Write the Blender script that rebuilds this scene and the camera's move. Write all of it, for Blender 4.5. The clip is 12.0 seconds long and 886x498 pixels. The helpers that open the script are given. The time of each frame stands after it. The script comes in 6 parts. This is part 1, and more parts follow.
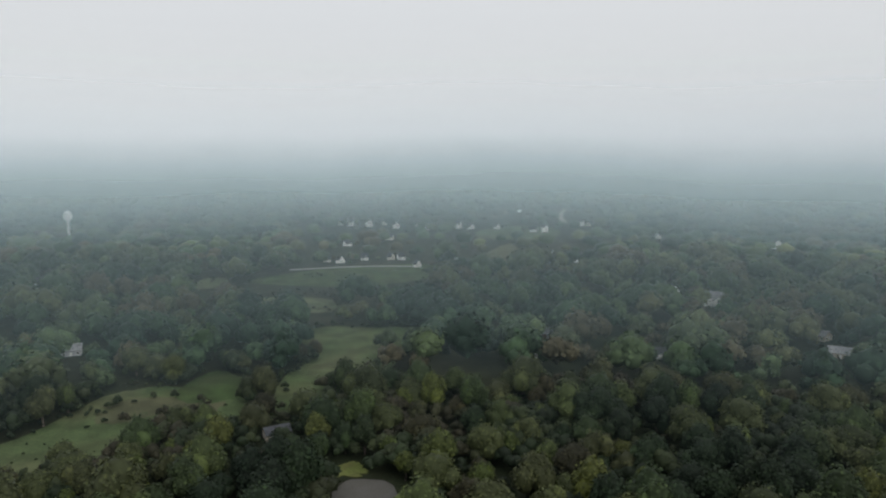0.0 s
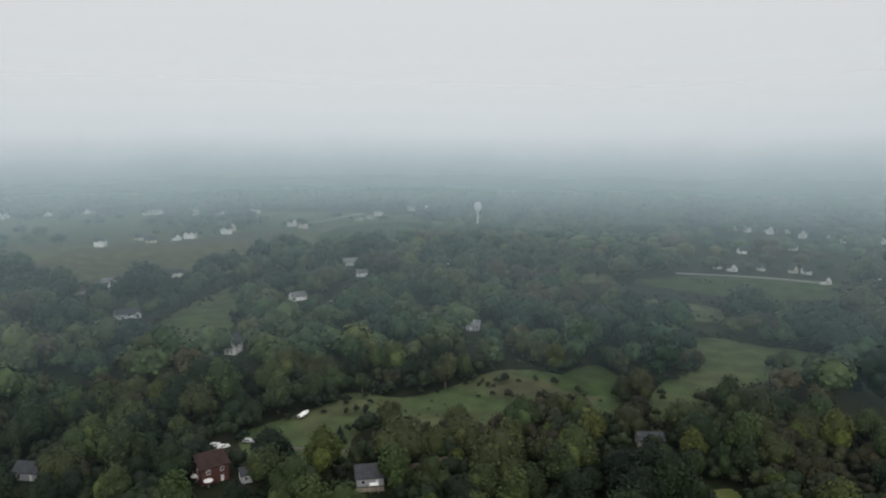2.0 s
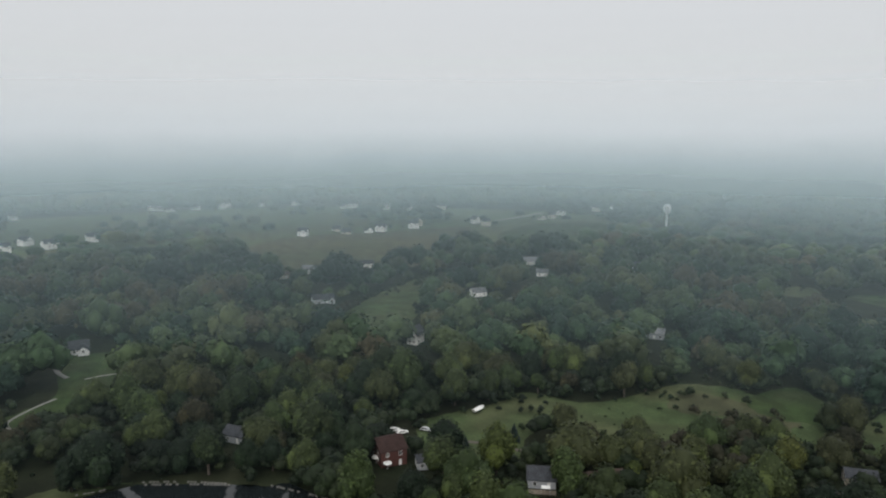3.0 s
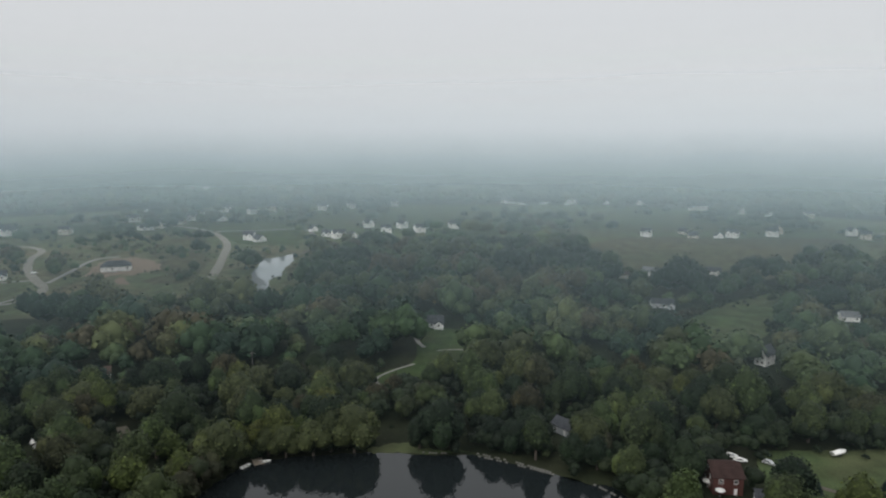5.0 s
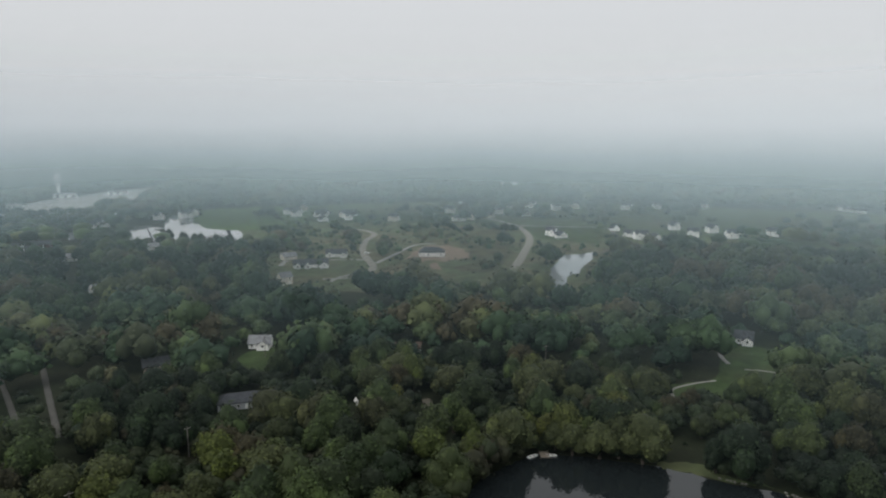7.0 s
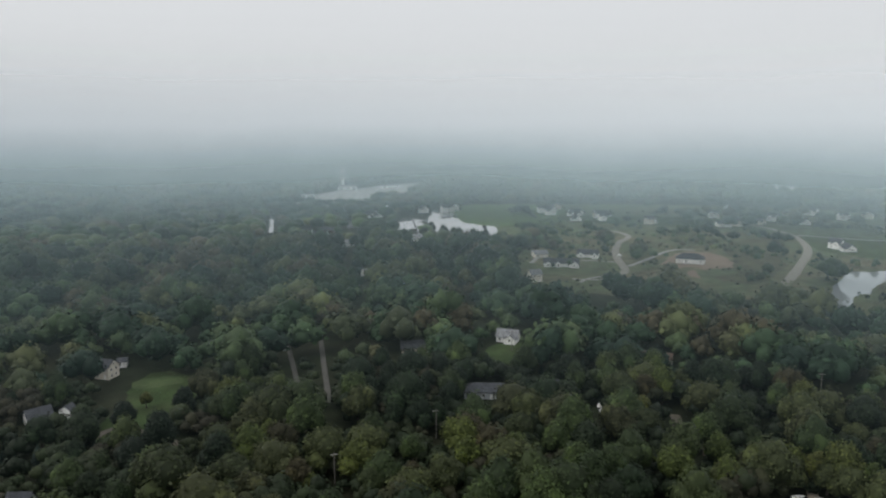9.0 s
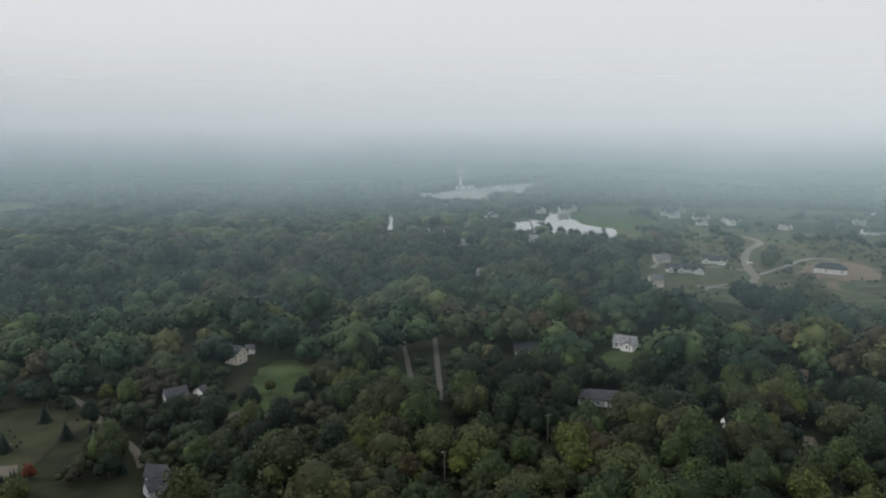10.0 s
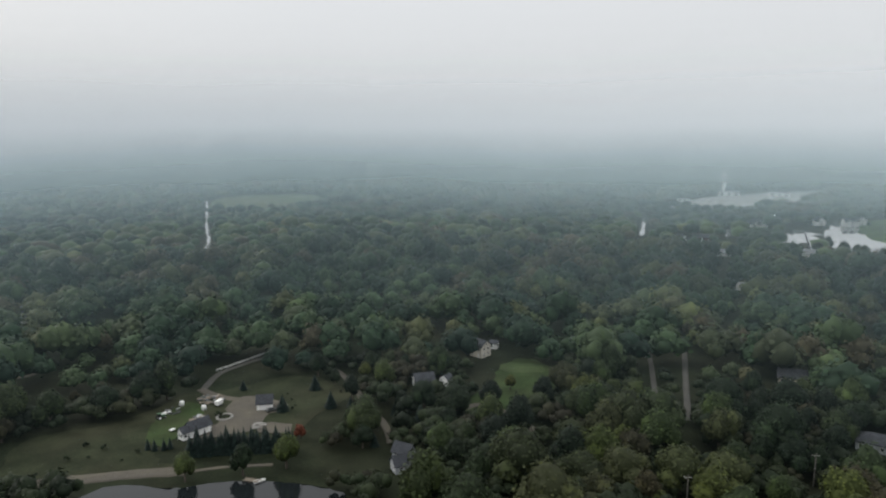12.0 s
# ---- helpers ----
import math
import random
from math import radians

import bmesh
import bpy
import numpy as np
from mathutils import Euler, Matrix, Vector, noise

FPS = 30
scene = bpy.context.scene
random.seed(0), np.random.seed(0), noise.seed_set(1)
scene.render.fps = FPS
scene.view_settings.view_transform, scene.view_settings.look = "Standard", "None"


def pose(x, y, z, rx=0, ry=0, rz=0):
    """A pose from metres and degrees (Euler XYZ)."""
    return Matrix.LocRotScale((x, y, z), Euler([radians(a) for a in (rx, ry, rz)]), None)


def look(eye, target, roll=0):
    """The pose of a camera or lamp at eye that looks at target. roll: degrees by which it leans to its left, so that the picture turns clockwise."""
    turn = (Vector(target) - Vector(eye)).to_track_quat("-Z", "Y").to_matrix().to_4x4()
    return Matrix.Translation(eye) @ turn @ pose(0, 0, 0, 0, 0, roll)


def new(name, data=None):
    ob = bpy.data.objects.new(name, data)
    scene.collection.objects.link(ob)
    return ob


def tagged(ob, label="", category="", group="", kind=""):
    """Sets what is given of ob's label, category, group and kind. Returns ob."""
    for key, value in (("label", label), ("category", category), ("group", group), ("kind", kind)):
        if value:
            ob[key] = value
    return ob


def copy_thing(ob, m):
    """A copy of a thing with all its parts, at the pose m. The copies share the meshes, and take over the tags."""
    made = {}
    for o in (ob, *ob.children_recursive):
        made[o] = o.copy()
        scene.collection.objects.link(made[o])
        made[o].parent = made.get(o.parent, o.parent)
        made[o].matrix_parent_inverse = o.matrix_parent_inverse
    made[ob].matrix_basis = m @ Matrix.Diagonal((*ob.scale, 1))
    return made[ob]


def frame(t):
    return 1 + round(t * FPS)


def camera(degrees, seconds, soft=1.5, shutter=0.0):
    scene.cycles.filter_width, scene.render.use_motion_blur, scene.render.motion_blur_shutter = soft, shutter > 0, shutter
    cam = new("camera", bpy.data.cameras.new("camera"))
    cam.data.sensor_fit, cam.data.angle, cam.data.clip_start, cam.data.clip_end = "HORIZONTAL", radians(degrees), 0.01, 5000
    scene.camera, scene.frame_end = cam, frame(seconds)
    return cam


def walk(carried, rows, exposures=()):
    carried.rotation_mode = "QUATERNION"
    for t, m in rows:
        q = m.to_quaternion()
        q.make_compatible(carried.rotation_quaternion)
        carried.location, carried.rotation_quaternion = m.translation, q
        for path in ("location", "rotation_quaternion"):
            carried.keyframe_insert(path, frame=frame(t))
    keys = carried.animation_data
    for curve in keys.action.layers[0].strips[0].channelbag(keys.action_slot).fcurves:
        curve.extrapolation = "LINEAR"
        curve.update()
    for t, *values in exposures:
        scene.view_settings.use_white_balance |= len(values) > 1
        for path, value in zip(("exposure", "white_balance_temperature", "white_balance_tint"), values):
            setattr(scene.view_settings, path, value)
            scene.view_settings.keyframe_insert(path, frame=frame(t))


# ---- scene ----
cam = camera(65.32, 12.0, soft=2.1)
PATH = [  # seconds; x, y, z; tilt, lean, turn
    (0, 0.00, 0.00, 110.00, 80.98, -0.13, 0.00),
    (0.5, -0.53, 0.83, 109.98, 80.93, 0.03, 9.09),
    (1, -1.07, 1.58, 109.96, 80.93, 0.02, 16.61),
    (1.5, -1.63, 2.23, 109.94, 80.90, -0.11, 23.96),
    (2, -2.19, 2.79, 109.93, 80.83, -0.05, 31.47),
    (2.5, -2.77, 3.27, 109.91, 80.77, -0.09, 39.02),
    (3, -3.35, 3.67, 109.90, 80.71, -0.13, 46.58),
    (3.5, -3.94, 4.05, 109.89, 80.65, -0.18, 54.02),
    (4, -4.54, 4.32, 109.88, 80.60, -0.22, 61.20),
    (4.5, -5.13, 4.47, 109.86, 80.54, -0.24, 68.09),
    (5, -5.73, 4.53, 109.84, 80.47, -0.21, 74.66),
    (5.5, -6.32, 4.58, 109.82, 80.39, -0.16, 81.11),
    (6, -6.92, 4.56, 109.79, 80.31, -0.08, 87.43),
    (6.5, -7.50, 4.49, 109.76, 80.28, 0.02, 93.50),
    (7, -8.08, 4.36, 109.73, 80.25, -0.02, 99.43),
    (7.5, -8.66, 4.22, 109.69, 80.22, 0.02, 105.15),
    (8, -9.22, 4.00, 109.64, 80.21, 0.06, 110.43),
    (8.5, -9.77, 3.71, 109.59, 80.20, 0.10, 115.43),
    (9, -10.29, 3.36, 109.51, 80.20, 0.13, 120.29),
    (9.5, -10.80, 3.00, 109.44, 80.21, 0.15, 125.16),
    (10, -11.30, 2.61, 109.35, 80.23, 0.20, 129.99),
    (10.5, -11.78, 2.19, 109.26, 80.26, 0.26, 134.96),
    (11, -12.23, 1.73, 109.15, 80.30, 0.28, 140.19),
    (11.5, -12.67, 1.25, 109.03, 80.36, 0.29, 145.37),
    (12, -13.07, 0.74, 108.90, 80.47, 0.25, 150.61),
]
walk(cam, [(t, pose(x, y, z, tilt, lean, turn)) for t, x, y, z, tilt, lean, turn in PATH], [(0, -0.14), (3, -0.20), (6, -0.20), (9, -0.12), (12, -0.05)])

# ---- sky, sun ----
world = bpy.data.worlds.new("overcast_sky")
scene.world = world
world.use_nodes = True
wn, wl = world.node_tree.nodes, world.node_tree.links
wn.clear()
w_out = wn.new("ShaderNodeOutputWorld")
w_sky = wn.new("ShaderNodeTexSky")
w_sky.sky_type = "NISHITA"
w_sky.sun_disc = False
w_sky.sun_elevation, w_sky.sun_rotation = radians(33), radians(144)
w_sky.dust_density = 6.0
w_bg = wn.new("ShaderNodeBackground")
w_bg.inputs["Strength"].default_value = 0.01
wl.new(w_sky.outputs["Color"], w_bg.inputs["Color"])
# the cloud layer: brighter overhead than at the horizon
w_tc = wn.new("ShaderNodeTexCoord")
w_sep = wn.new("ShaderNodeSeparateXYZ")
wl.new(w_tc.outputs["Generated"], w_sep.inputs[0])
w_noise = wn.new("ShaderNodeTexNoise")
w_noise.inputs["Scale"].default_value = 2.2
w_noise.inputs["Detail"].default_value = 4
wl.new(w_tc.outputs["Generated"], w_noise.inputs["Vector"])
w_wob = wn.new("ShaderNodeMath")
w_wob.operation = "MULTIPLY_ADD"
w_wob.inputs[1].default_value, w_wob.inputs[2].default_value = 0.03, -0.015
wl.new(w_noise.outputs["Fac"], w_wob.inputs[0])
w_add = wn.new("ShaderNodeMath")
wl.new(w_sep.outputs["Z"], w_add.inputs[0])
wl.new(w_wob.outputs[0], w_add.inputs[1])
w_ramp = wn.new("ShaderNodeValToRGB")
w_ramp.color_ramp.interpolation = "B_SPLINE"
wl.new(w_add.outputs[0], w_ramp.inputs[0])
for spot, shade in ((0.0, (0.40, 0.415, 0.43)), (0.03, (0.44, 0.455, 0.47)), (0.07, (0.52, 0.535, 0.55)), (0.11, (0.54, 0.555, 0.57)), (0.18, (0.555, 0.57, 0.585)), (0.27, (0.61, 0.625, 0.64)), (0.45, (0.76, 0.775, 0.79)), (0.72, (0.93, 0.945, 0.96)), (1.0, (1.05, 1.06, 1.07))):
    el = w_ramp.color_ramp.elements[0] if spot == 0.0 else w_ramp.color_ramp.elements[-1] if spot == 1.0 else w_ramp.color_ramp.elements.new(spot)
    el.position, el.color = spot, (*shade, 1)
w_cloud = wn.new("ShaderNodeBackground")
w_cloud.inputs["Strength"].default_value = 1.34
wl.new(w_ramp.outputs["Color"], w_cloud.inputs["Color"])
w_sum = wn.new("ShaderNodeAddShader")
wl.new(w_bg.outputs[0], w_sum.inputs[0])
wl.new(w_cloud.outputs[0], w_sum.inputs[1])
wl.new(w_sum.outputs[0], w_out.inputs["Surface"])

sun = new("sun", bpy.data.lights.new("sun", "SUN"))
sun.data.energy, sun.data.angle, sun.data.color = 1.2, radians(25), (1.0, 0.97, 0.93)
sun.matrix_world = look((500, -700, 560), (0, 0, 0))


# ---- materials ----
def material(name):
    m = bpy.data.materials.new(name)
    m.use_nodes = True
    n = m.node_tree.nodes
    return m, n, m.node_tree.links, n["Principled BSDF"]


def ramp_node(n, stops):
    r = n.new("ShaderNodeValToRGB")
    els = r.color_ramp.elements
    els[0].position, els[0].color = stops[0][0], (*stops[0][1], 1)
    els[1].position, els[1].color = stops[-1][0], (*stops[-1][1], 1)
    for p, c in stops[1:-1]:
        e = els.new(p)
        e.color = (*c, 1)
    return r


def noise_node(n, l, scale, detail=4, coord="Object"):
    t = n.new("ShaderNodeTexCoord")
    x = n.new("ShaderNodeTexNoise")
    x.inputs["Scale"].default_value, x.inputs["Detail"].default_value = scale, detail
    l.new(t.outputs[coord], x.inputs["Vector"])
    return x


def mixed(n, l, a, b, fac, kind="MIX"):
    m = n.new("ShaderNodeMix")
    m.data_type, m.blend_type = "RGBA", kind
    for socket, v in ((m.inputs[6], a), (m.inputs[7], b), (m.inputs[0], fac)):
        if isinstance(v, (int, float)):
            socket.default_value = v
        elif isinstance(v, tuple):
            socket.default_value = (*v, 1)
        else:
            l.new(v, socket)
    return m.outputs[2]


def bumped(n, l, p, height, strength, distance):
    b = n.new("ShaderNodeBump")
    b.inputs["Strength"].default_value, b.inputs["Distance"].default_value = strength, distance
    l.new(height, b.inputs["Height"])
    l.new(b.outputs[0], p.inputs["Normal"])


def surface(name, dark, light, fine, coarse, rough=0.8, stain=(0.1, 0.1, 0.1), stain_amount=0.25, bump=0.3, depth=0.02, metal=0.0):
    """A plain surface with grain at one scale and stains at a larger one (scales per metre)."""
    m, n, l, p = material(name)
    a, b = noise_node(n, l, fine, 5), noise_node(n, l, coarse, 3)
    r = ramp_node(n, [(0.3, dark), (0.7, light)])
    l.new(a.outputs["Fac"], r.inputs[0])
    k = ramp_node(n, [(0.45, (0, 0, 0)), (0.7, (stain_amount,) * 3)])
    l.new(b.outputs["Fac"], k.inputs[0])
    l.new(mixed(n, l, r.outputs["Color"], stain, k.outputs["Color"]), p.inputs["Base Color"])
    p.inputs["Roughness"].default_value, p.inputs["Metallic"].default_value = rough, metal
    p.inputs["Specular IOR Level"].default_value = 0.15 if rough > 0.8 else 0.5
    bumped(n, l, p, a.outputs["Fac"], bump, depth)
    return m


def foliage(name, stops, attribute=False):
    """Leaves: one hue a tree, broken by lighter and darker sprays."""
    m, n, l, p = material(name)
    r = ramp_node(n, stops)
    if attribute:
        t = n.new("ShaderNodeAttribute")
        t.attribute_name = "tint"
        l.new(t.outputs["Fac"], r.inputs[0])
    else:
        t = n.new("ShaderNodeObjectInfo")
        l.new(t.outputs["Random"], r.inputs[0])
    g = n.new("ShaderNodeNewGeometry")
    spray = ramp_node(n, [(0.0, (0.70, 0.72, 0.71)), (0.6, (0.97, 0.97, 0.97)), (1.0, (1.4, 1.38, 1.25))] if attribute else [(0.0, (0.55, 0.57, 0.56)), (0.55, (0.93, 0.93, 0.92)), (0.85, (1.22, 1.21, 1.13)), (1.0, (1.8, 1.75, 1.5))])
    l.new(g.outputs["Random Per Island"], spray.inputs[0])
    l.new(mixed(n, l, r.outputs["Color"], spray.outputs["Color"], 1.0, "MULTIPLY"), p.inputs["Base Color"])
    p.inputs["Roughness"].default_value = 0.65
    p.inputs["Specular IOR Level"].default_value = 0.12
    return m


GREEN = [(0.0, (0.0122, 0.0222, 0.0105)), (0.3, (0.0353, 0.0532, 0.0183)), (0.5, (0.0160, 0.0266, 0.0122)), (0.75, (0.0470, 0.0630, 0.0218)), (1.0, (0.0224, 0.0326, 0.0139))]
DEEP = [(0.0, (0.0073, 0.0136, 0.0080)), (0.4, (0.0134, 0.0241, 0.0110)), (0.7, (0.0086, 0.0146, 0.0095)), (1.0, (0.0224, 0.0342, 0.0137))]
OLIVE = [(0.0, (0.0209, 0.0285, 0.0123)), (0.5, (0.0453, 0.0552, 0.0214)), (1.0, (0.0279, 0.0304, 0.0152))]
YELLOW = [(0.0, (0.0508, 0.0627, 0.0143)), (0.5, (0.0365, 0.0521, 0.0146)), (1.0, (0.0577, 0.0627, 0.0164))]
RUST = [(0.0, (0.0229, 0.0228, 0.0114)), (0.5, (0.0330, 0.0296, 0.0143)), (1.0, (0.0186, 0.0193, 0.0107))]
SPRUCE = [(0.0, (0.0084, 0.0174, 0.0150)), (1.0, (0.0132, 0.0234, 0.0198))]
WOODS = [(0.0, (0.0106, 0.0235, 0.0153)), (0.2, (0.0180, 0.0362, 0.0205)), (0.4, (0.0280, 0.0508, 0.0246)), (0.6, (0.0440, 0.0647, 0.0293)), (0.75, (0.0347, 0.0432, 0.0246)), (0.88, (0.0627, 0.0761, 0.0328)), (1.0, (0.0467, 0.0432, 0.0257))]
leaf_green, leaf_olive = foliage("green_leaves", GREEN), foliage("olive_leaves", OLIVE)
leaf_deep = foliage("dark_green_leaves", DEEP)
leaf_yellow, leaf_rust = foliage("yellowing_leaves", YELLOW), foliage("rust_leaves", RUST)
leaf_red = foliage("red_leaves", [(0.0, (0.090, 0.026, 0.014)), (1.0, (0.110, 0.034, 0.018))])
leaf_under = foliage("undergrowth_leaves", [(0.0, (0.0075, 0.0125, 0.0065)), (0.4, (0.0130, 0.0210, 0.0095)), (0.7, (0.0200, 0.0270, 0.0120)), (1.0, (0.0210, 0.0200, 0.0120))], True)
leaf_spruce, leaf_woods = foliage("spruce_needles", SPRUCE), foliage("woodland_leaves", WOODS, True)
bark = surface("bark", (0.05, 0.04, 0.032), (0.12, 0.10, 0.085), 9, 1.5, 0.9)


def grassland(name, low, high, dry, patch_scale, bump=0.4):
    m, n, l, p = material(name)
    a, b, c = noise_node(n, l, 0.9, 6), noise_node(n, l, patch_scale, 4), noise_node(n, l, 0.09, 5)
    r = ramp_node(n, [(0.32, low), (0.68, high)])
    l.new(a.outputs["Fac"], r.inputs[0])
    k = ramp_node(n, [(0.42, (0, 0, 0)), (0.66, (0.8, 0.8, 0.8))])
    l.new(b.outputs["Fac"], k.inputs[0])
    first = mixed(n, l, r.outputs["Color"], dry, k.outputs["Color"])
    k2 = ramp_node(n, [(0.4, (0.72, 0.72, 0.72)), (0.62, (1.1, 1.1, 1.1))])
    l.new(c.outputs["Fac"], k2.inputs[0])
    l.new(mixed(n, l, first, k2.outputs["Color"], 1.0, "MULTIPLY"), p.inputs["Base Color"])
    p.inputs["Roughness"].default_value = 0.9
    p.inputs["Specular IOR Level"].default_value = 0.1
    bumped(n, l, p, a.outputs["Fac"], bump, 0.3)
    return m


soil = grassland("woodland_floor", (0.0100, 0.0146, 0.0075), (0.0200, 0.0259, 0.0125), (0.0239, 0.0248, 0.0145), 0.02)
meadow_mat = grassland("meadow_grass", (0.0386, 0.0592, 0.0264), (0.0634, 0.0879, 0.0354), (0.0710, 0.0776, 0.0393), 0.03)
marsh_mat = grassland("brown_bank_grass", (0.0200, 0.0259, 0.0135), (0.0310, 0.0371, 0.0185), (0.0360, 0.0371, 0.0210), 0.03)
bright_lawn = grassland("bright_lawn", (0.0463, 0.0836, 0.0261), (0.0695, 0.1124, 0.0359), (0.0666, 0.0914, 0.0348), 0.05, 0.2)
lime_grass = grassland("lime_green_grass", (0.085, 0.105, 0.030), (0.120, 0.140, 0.044), (0.105, 0.110, 0.042), 0.2, 0.2)
lawn_mat = grassland("mown_lawn", (0.0261, 0.0459, 0.0156), (0.0406, 0.0635, 0.0220), (0.0417, 0.0517, 0.0230), 0.05, 0.2)
stubble_mat = grassland("brown_crop_field", (0.0522, 0.0523, 0.0305), (0.0760, 0.0718, 0.0405), (0.0506, 0.0605, 0.0305), 0.012)
reed_mat = grassland("dry_reeds", (0.0615, 0.0718, 0.0377), (0.0977, 0.1045, 0.0579), (0.0542, 0.0695, 0.0332), 0.05)
rough_mat = grassland("rough_brown_grass", (0.0487, 0.0650, 0.0342), (0.0812, 0.0942, 0.0487), (0.1072, 0.0877, 0.0552), 0.022)
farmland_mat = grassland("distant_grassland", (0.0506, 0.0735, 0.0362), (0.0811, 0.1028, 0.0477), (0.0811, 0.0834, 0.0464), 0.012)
lane_mat = surface("old_lane_asphalt", (0.052, 0.051, 0.046), (0.088, 0.085, 0.076), 3, 0.15, 0.9)
asphalt = surface("pale_asphalt", (0.13, 0.125, 0.105), (0.205, 0.195, 0.165), 3, 0.15, 0.85)
quarry_mat = surface("pale_quarry_ground", (0.11, 0.115, 0.112), (0.36, 0.365, 0.36), 0.12, 0.02, 0.95, (0.16, 0.16, 0.15), 0.6)
concrete = surface("concrete_drive", (0.16, 0.156, 0.145), (0.245, 0.238, 0.222), 3, 0.3, 0.85)
gravel = surface("gravel", (0.060, 0.055, 0.046), (0.108, 0.098, 0.083), 2.5, 0.12, 0.95, (0.12, 0.11, 0.08), 0.5, 0.6, 0.05)
bare_soil = surface("bare_soil", (0.105, 0.078, 0.057), (0.175, 0.135, 0.102), 1.2, 0.08, 0.95, (0.16, 0.13, 0.09), 0.6, 0.6, 0.2)


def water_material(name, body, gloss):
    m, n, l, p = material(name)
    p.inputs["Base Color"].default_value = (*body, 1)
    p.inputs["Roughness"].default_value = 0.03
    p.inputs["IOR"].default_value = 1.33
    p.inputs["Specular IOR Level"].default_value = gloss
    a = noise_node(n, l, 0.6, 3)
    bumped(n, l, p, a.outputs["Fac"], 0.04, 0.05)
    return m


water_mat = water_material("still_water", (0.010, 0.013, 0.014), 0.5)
# far waters: the sky's bright reflection is put into the base colour
sky_toned_water = water_material("sky_toned_pond", (0.20, 0.215, 0.225), 0.9)


def mist_material(name, stops, top):
    """Painted mist: thickens with height up to the camera's level, thins out above."""
    m, n, l, p = material(name)
    g = n.new("ShaderNodeNewGeometry")
    s = n.new("ShaderNodeSeparateXYZ")
    l.new(g.outputs["Position"], s.inputs[0])
    c = noise_node(n, l, 0.0045, 9)
    w = n.new("ShaderNodeMath")
    w.operation = "MULTIPLY_ADD"
    w.inputs[1].default_value, w.inputs[2].default_value = 28, -14
    l.new(c.outputs["Fac"], w.inputs[0])
    a = n.new("ShaderNodeMath")
    l.new(s.outputs["Z"], a.inputs[0])
    l.new(w.outputs[0], a.inputs[1])
    d = n.new("ShaderNodeMath")
    d.operation = "DIVIDE"
    d.inputs[1].default_value = top
    l.new(a.outputs[0], d.inputs[0])
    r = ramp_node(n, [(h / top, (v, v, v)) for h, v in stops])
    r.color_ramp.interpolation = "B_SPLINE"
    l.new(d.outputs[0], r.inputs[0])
    clear, veil, out = n.new("ShaderNodeBsdfTransparent"), n.new("ShaderNodeBsdfDiffuse"), n.new("ShaderNodeMixShader")
    # tint of haze painted in: blue-green low, paler at the camera's eye level
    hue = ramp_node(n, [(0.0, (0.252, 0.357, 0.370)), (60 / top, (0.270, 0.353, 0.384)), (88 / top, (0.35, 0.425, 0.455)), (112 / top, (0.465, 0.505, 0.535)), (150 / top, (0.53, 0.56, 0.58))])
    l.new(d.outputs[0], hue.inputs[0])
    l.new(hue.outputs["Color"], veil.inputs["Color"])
    l.new(r.outputs["Color"], out.inputs[0])
    l.new(clear.outputs[0], out.inputs[1])
    l.new(veil.outputs[0], out.inputs[2])
    l.new(out.outputs[0], n["Material Output"].inputs["Surface"])
    n.remove(p)
    return m


def siding(name, colour):
    """Painted lap siding: fine level shadow lines, dirt at a larger scale."""
    m, n, l, p = material(name)
    t = n.new("ShaderNodeTexCoord")
    wv = n.new("ShaderNodeTexWave")
    wv.bands_direction = "Z"
    wv.wave_profile = "SAW"
    wv.inputs["Scale"].default_value = 1.6
    l.new(t.outputs["Object"], wv.inputs["Vector"])
    a = noise_node(n, l, 0.7, 4)
    r = ramp_node(n, [(0.3, tuple(v * 0.9 for v in colour)), (0.65, colour)])
    l.new(a.outputs["Fac"], r.inputs[0])
    l.new(r.outputs["Color"], p.inputs["Base Color"])
    p.inputs["Roughness"].default_value = 0.6
    bumped(n, l, p, wv.outputs["Fac"], 0.2, 0.02)
    return m


def shingle(name, colour):
    m, n, l, p = material(name)
    t = n.new("ShaderNodeTexCoord")
    b = n.new("ShaderNodeTexBrick")
    b.inputs["Scale"].default_value = 2.2
    b.inputs["Color1"].default_value = (*colour, 1)
    b.inputs["Color2"].default_value = (*(v * 0.72 for v in colour), 1)
    b.inputs["Mortar"].default_value = (*(v * 0.4 for v in colour), 1)
    b.inputs["Mortar Size"].default_value = 0.015
    l.new(t.outputs["Object"], b.inputs["Vector"])
    a = noise_node(n, l, 0.5, 4)
    k = ramp_node(n, [(0.35, (0.75, 0.75, 0.75)), (0.7, (1.15, 1.15, 1.15))])
    l.new(a.outputs["Fac"], k.inputs[0])
    l.new(mixed(n, l, b.outputs["Color"], k.outputs["Color"], 1.0, "MULTIPLY"), p.inputs["Base Color"])
    p.inputs["Roughness"].default_value = 0.95
    p.inputs["Specular IOR Level"].default_value = 0.12
    bumped(n, l, p, b.outputs["Fac"], 0.3, 0.02)
    return m


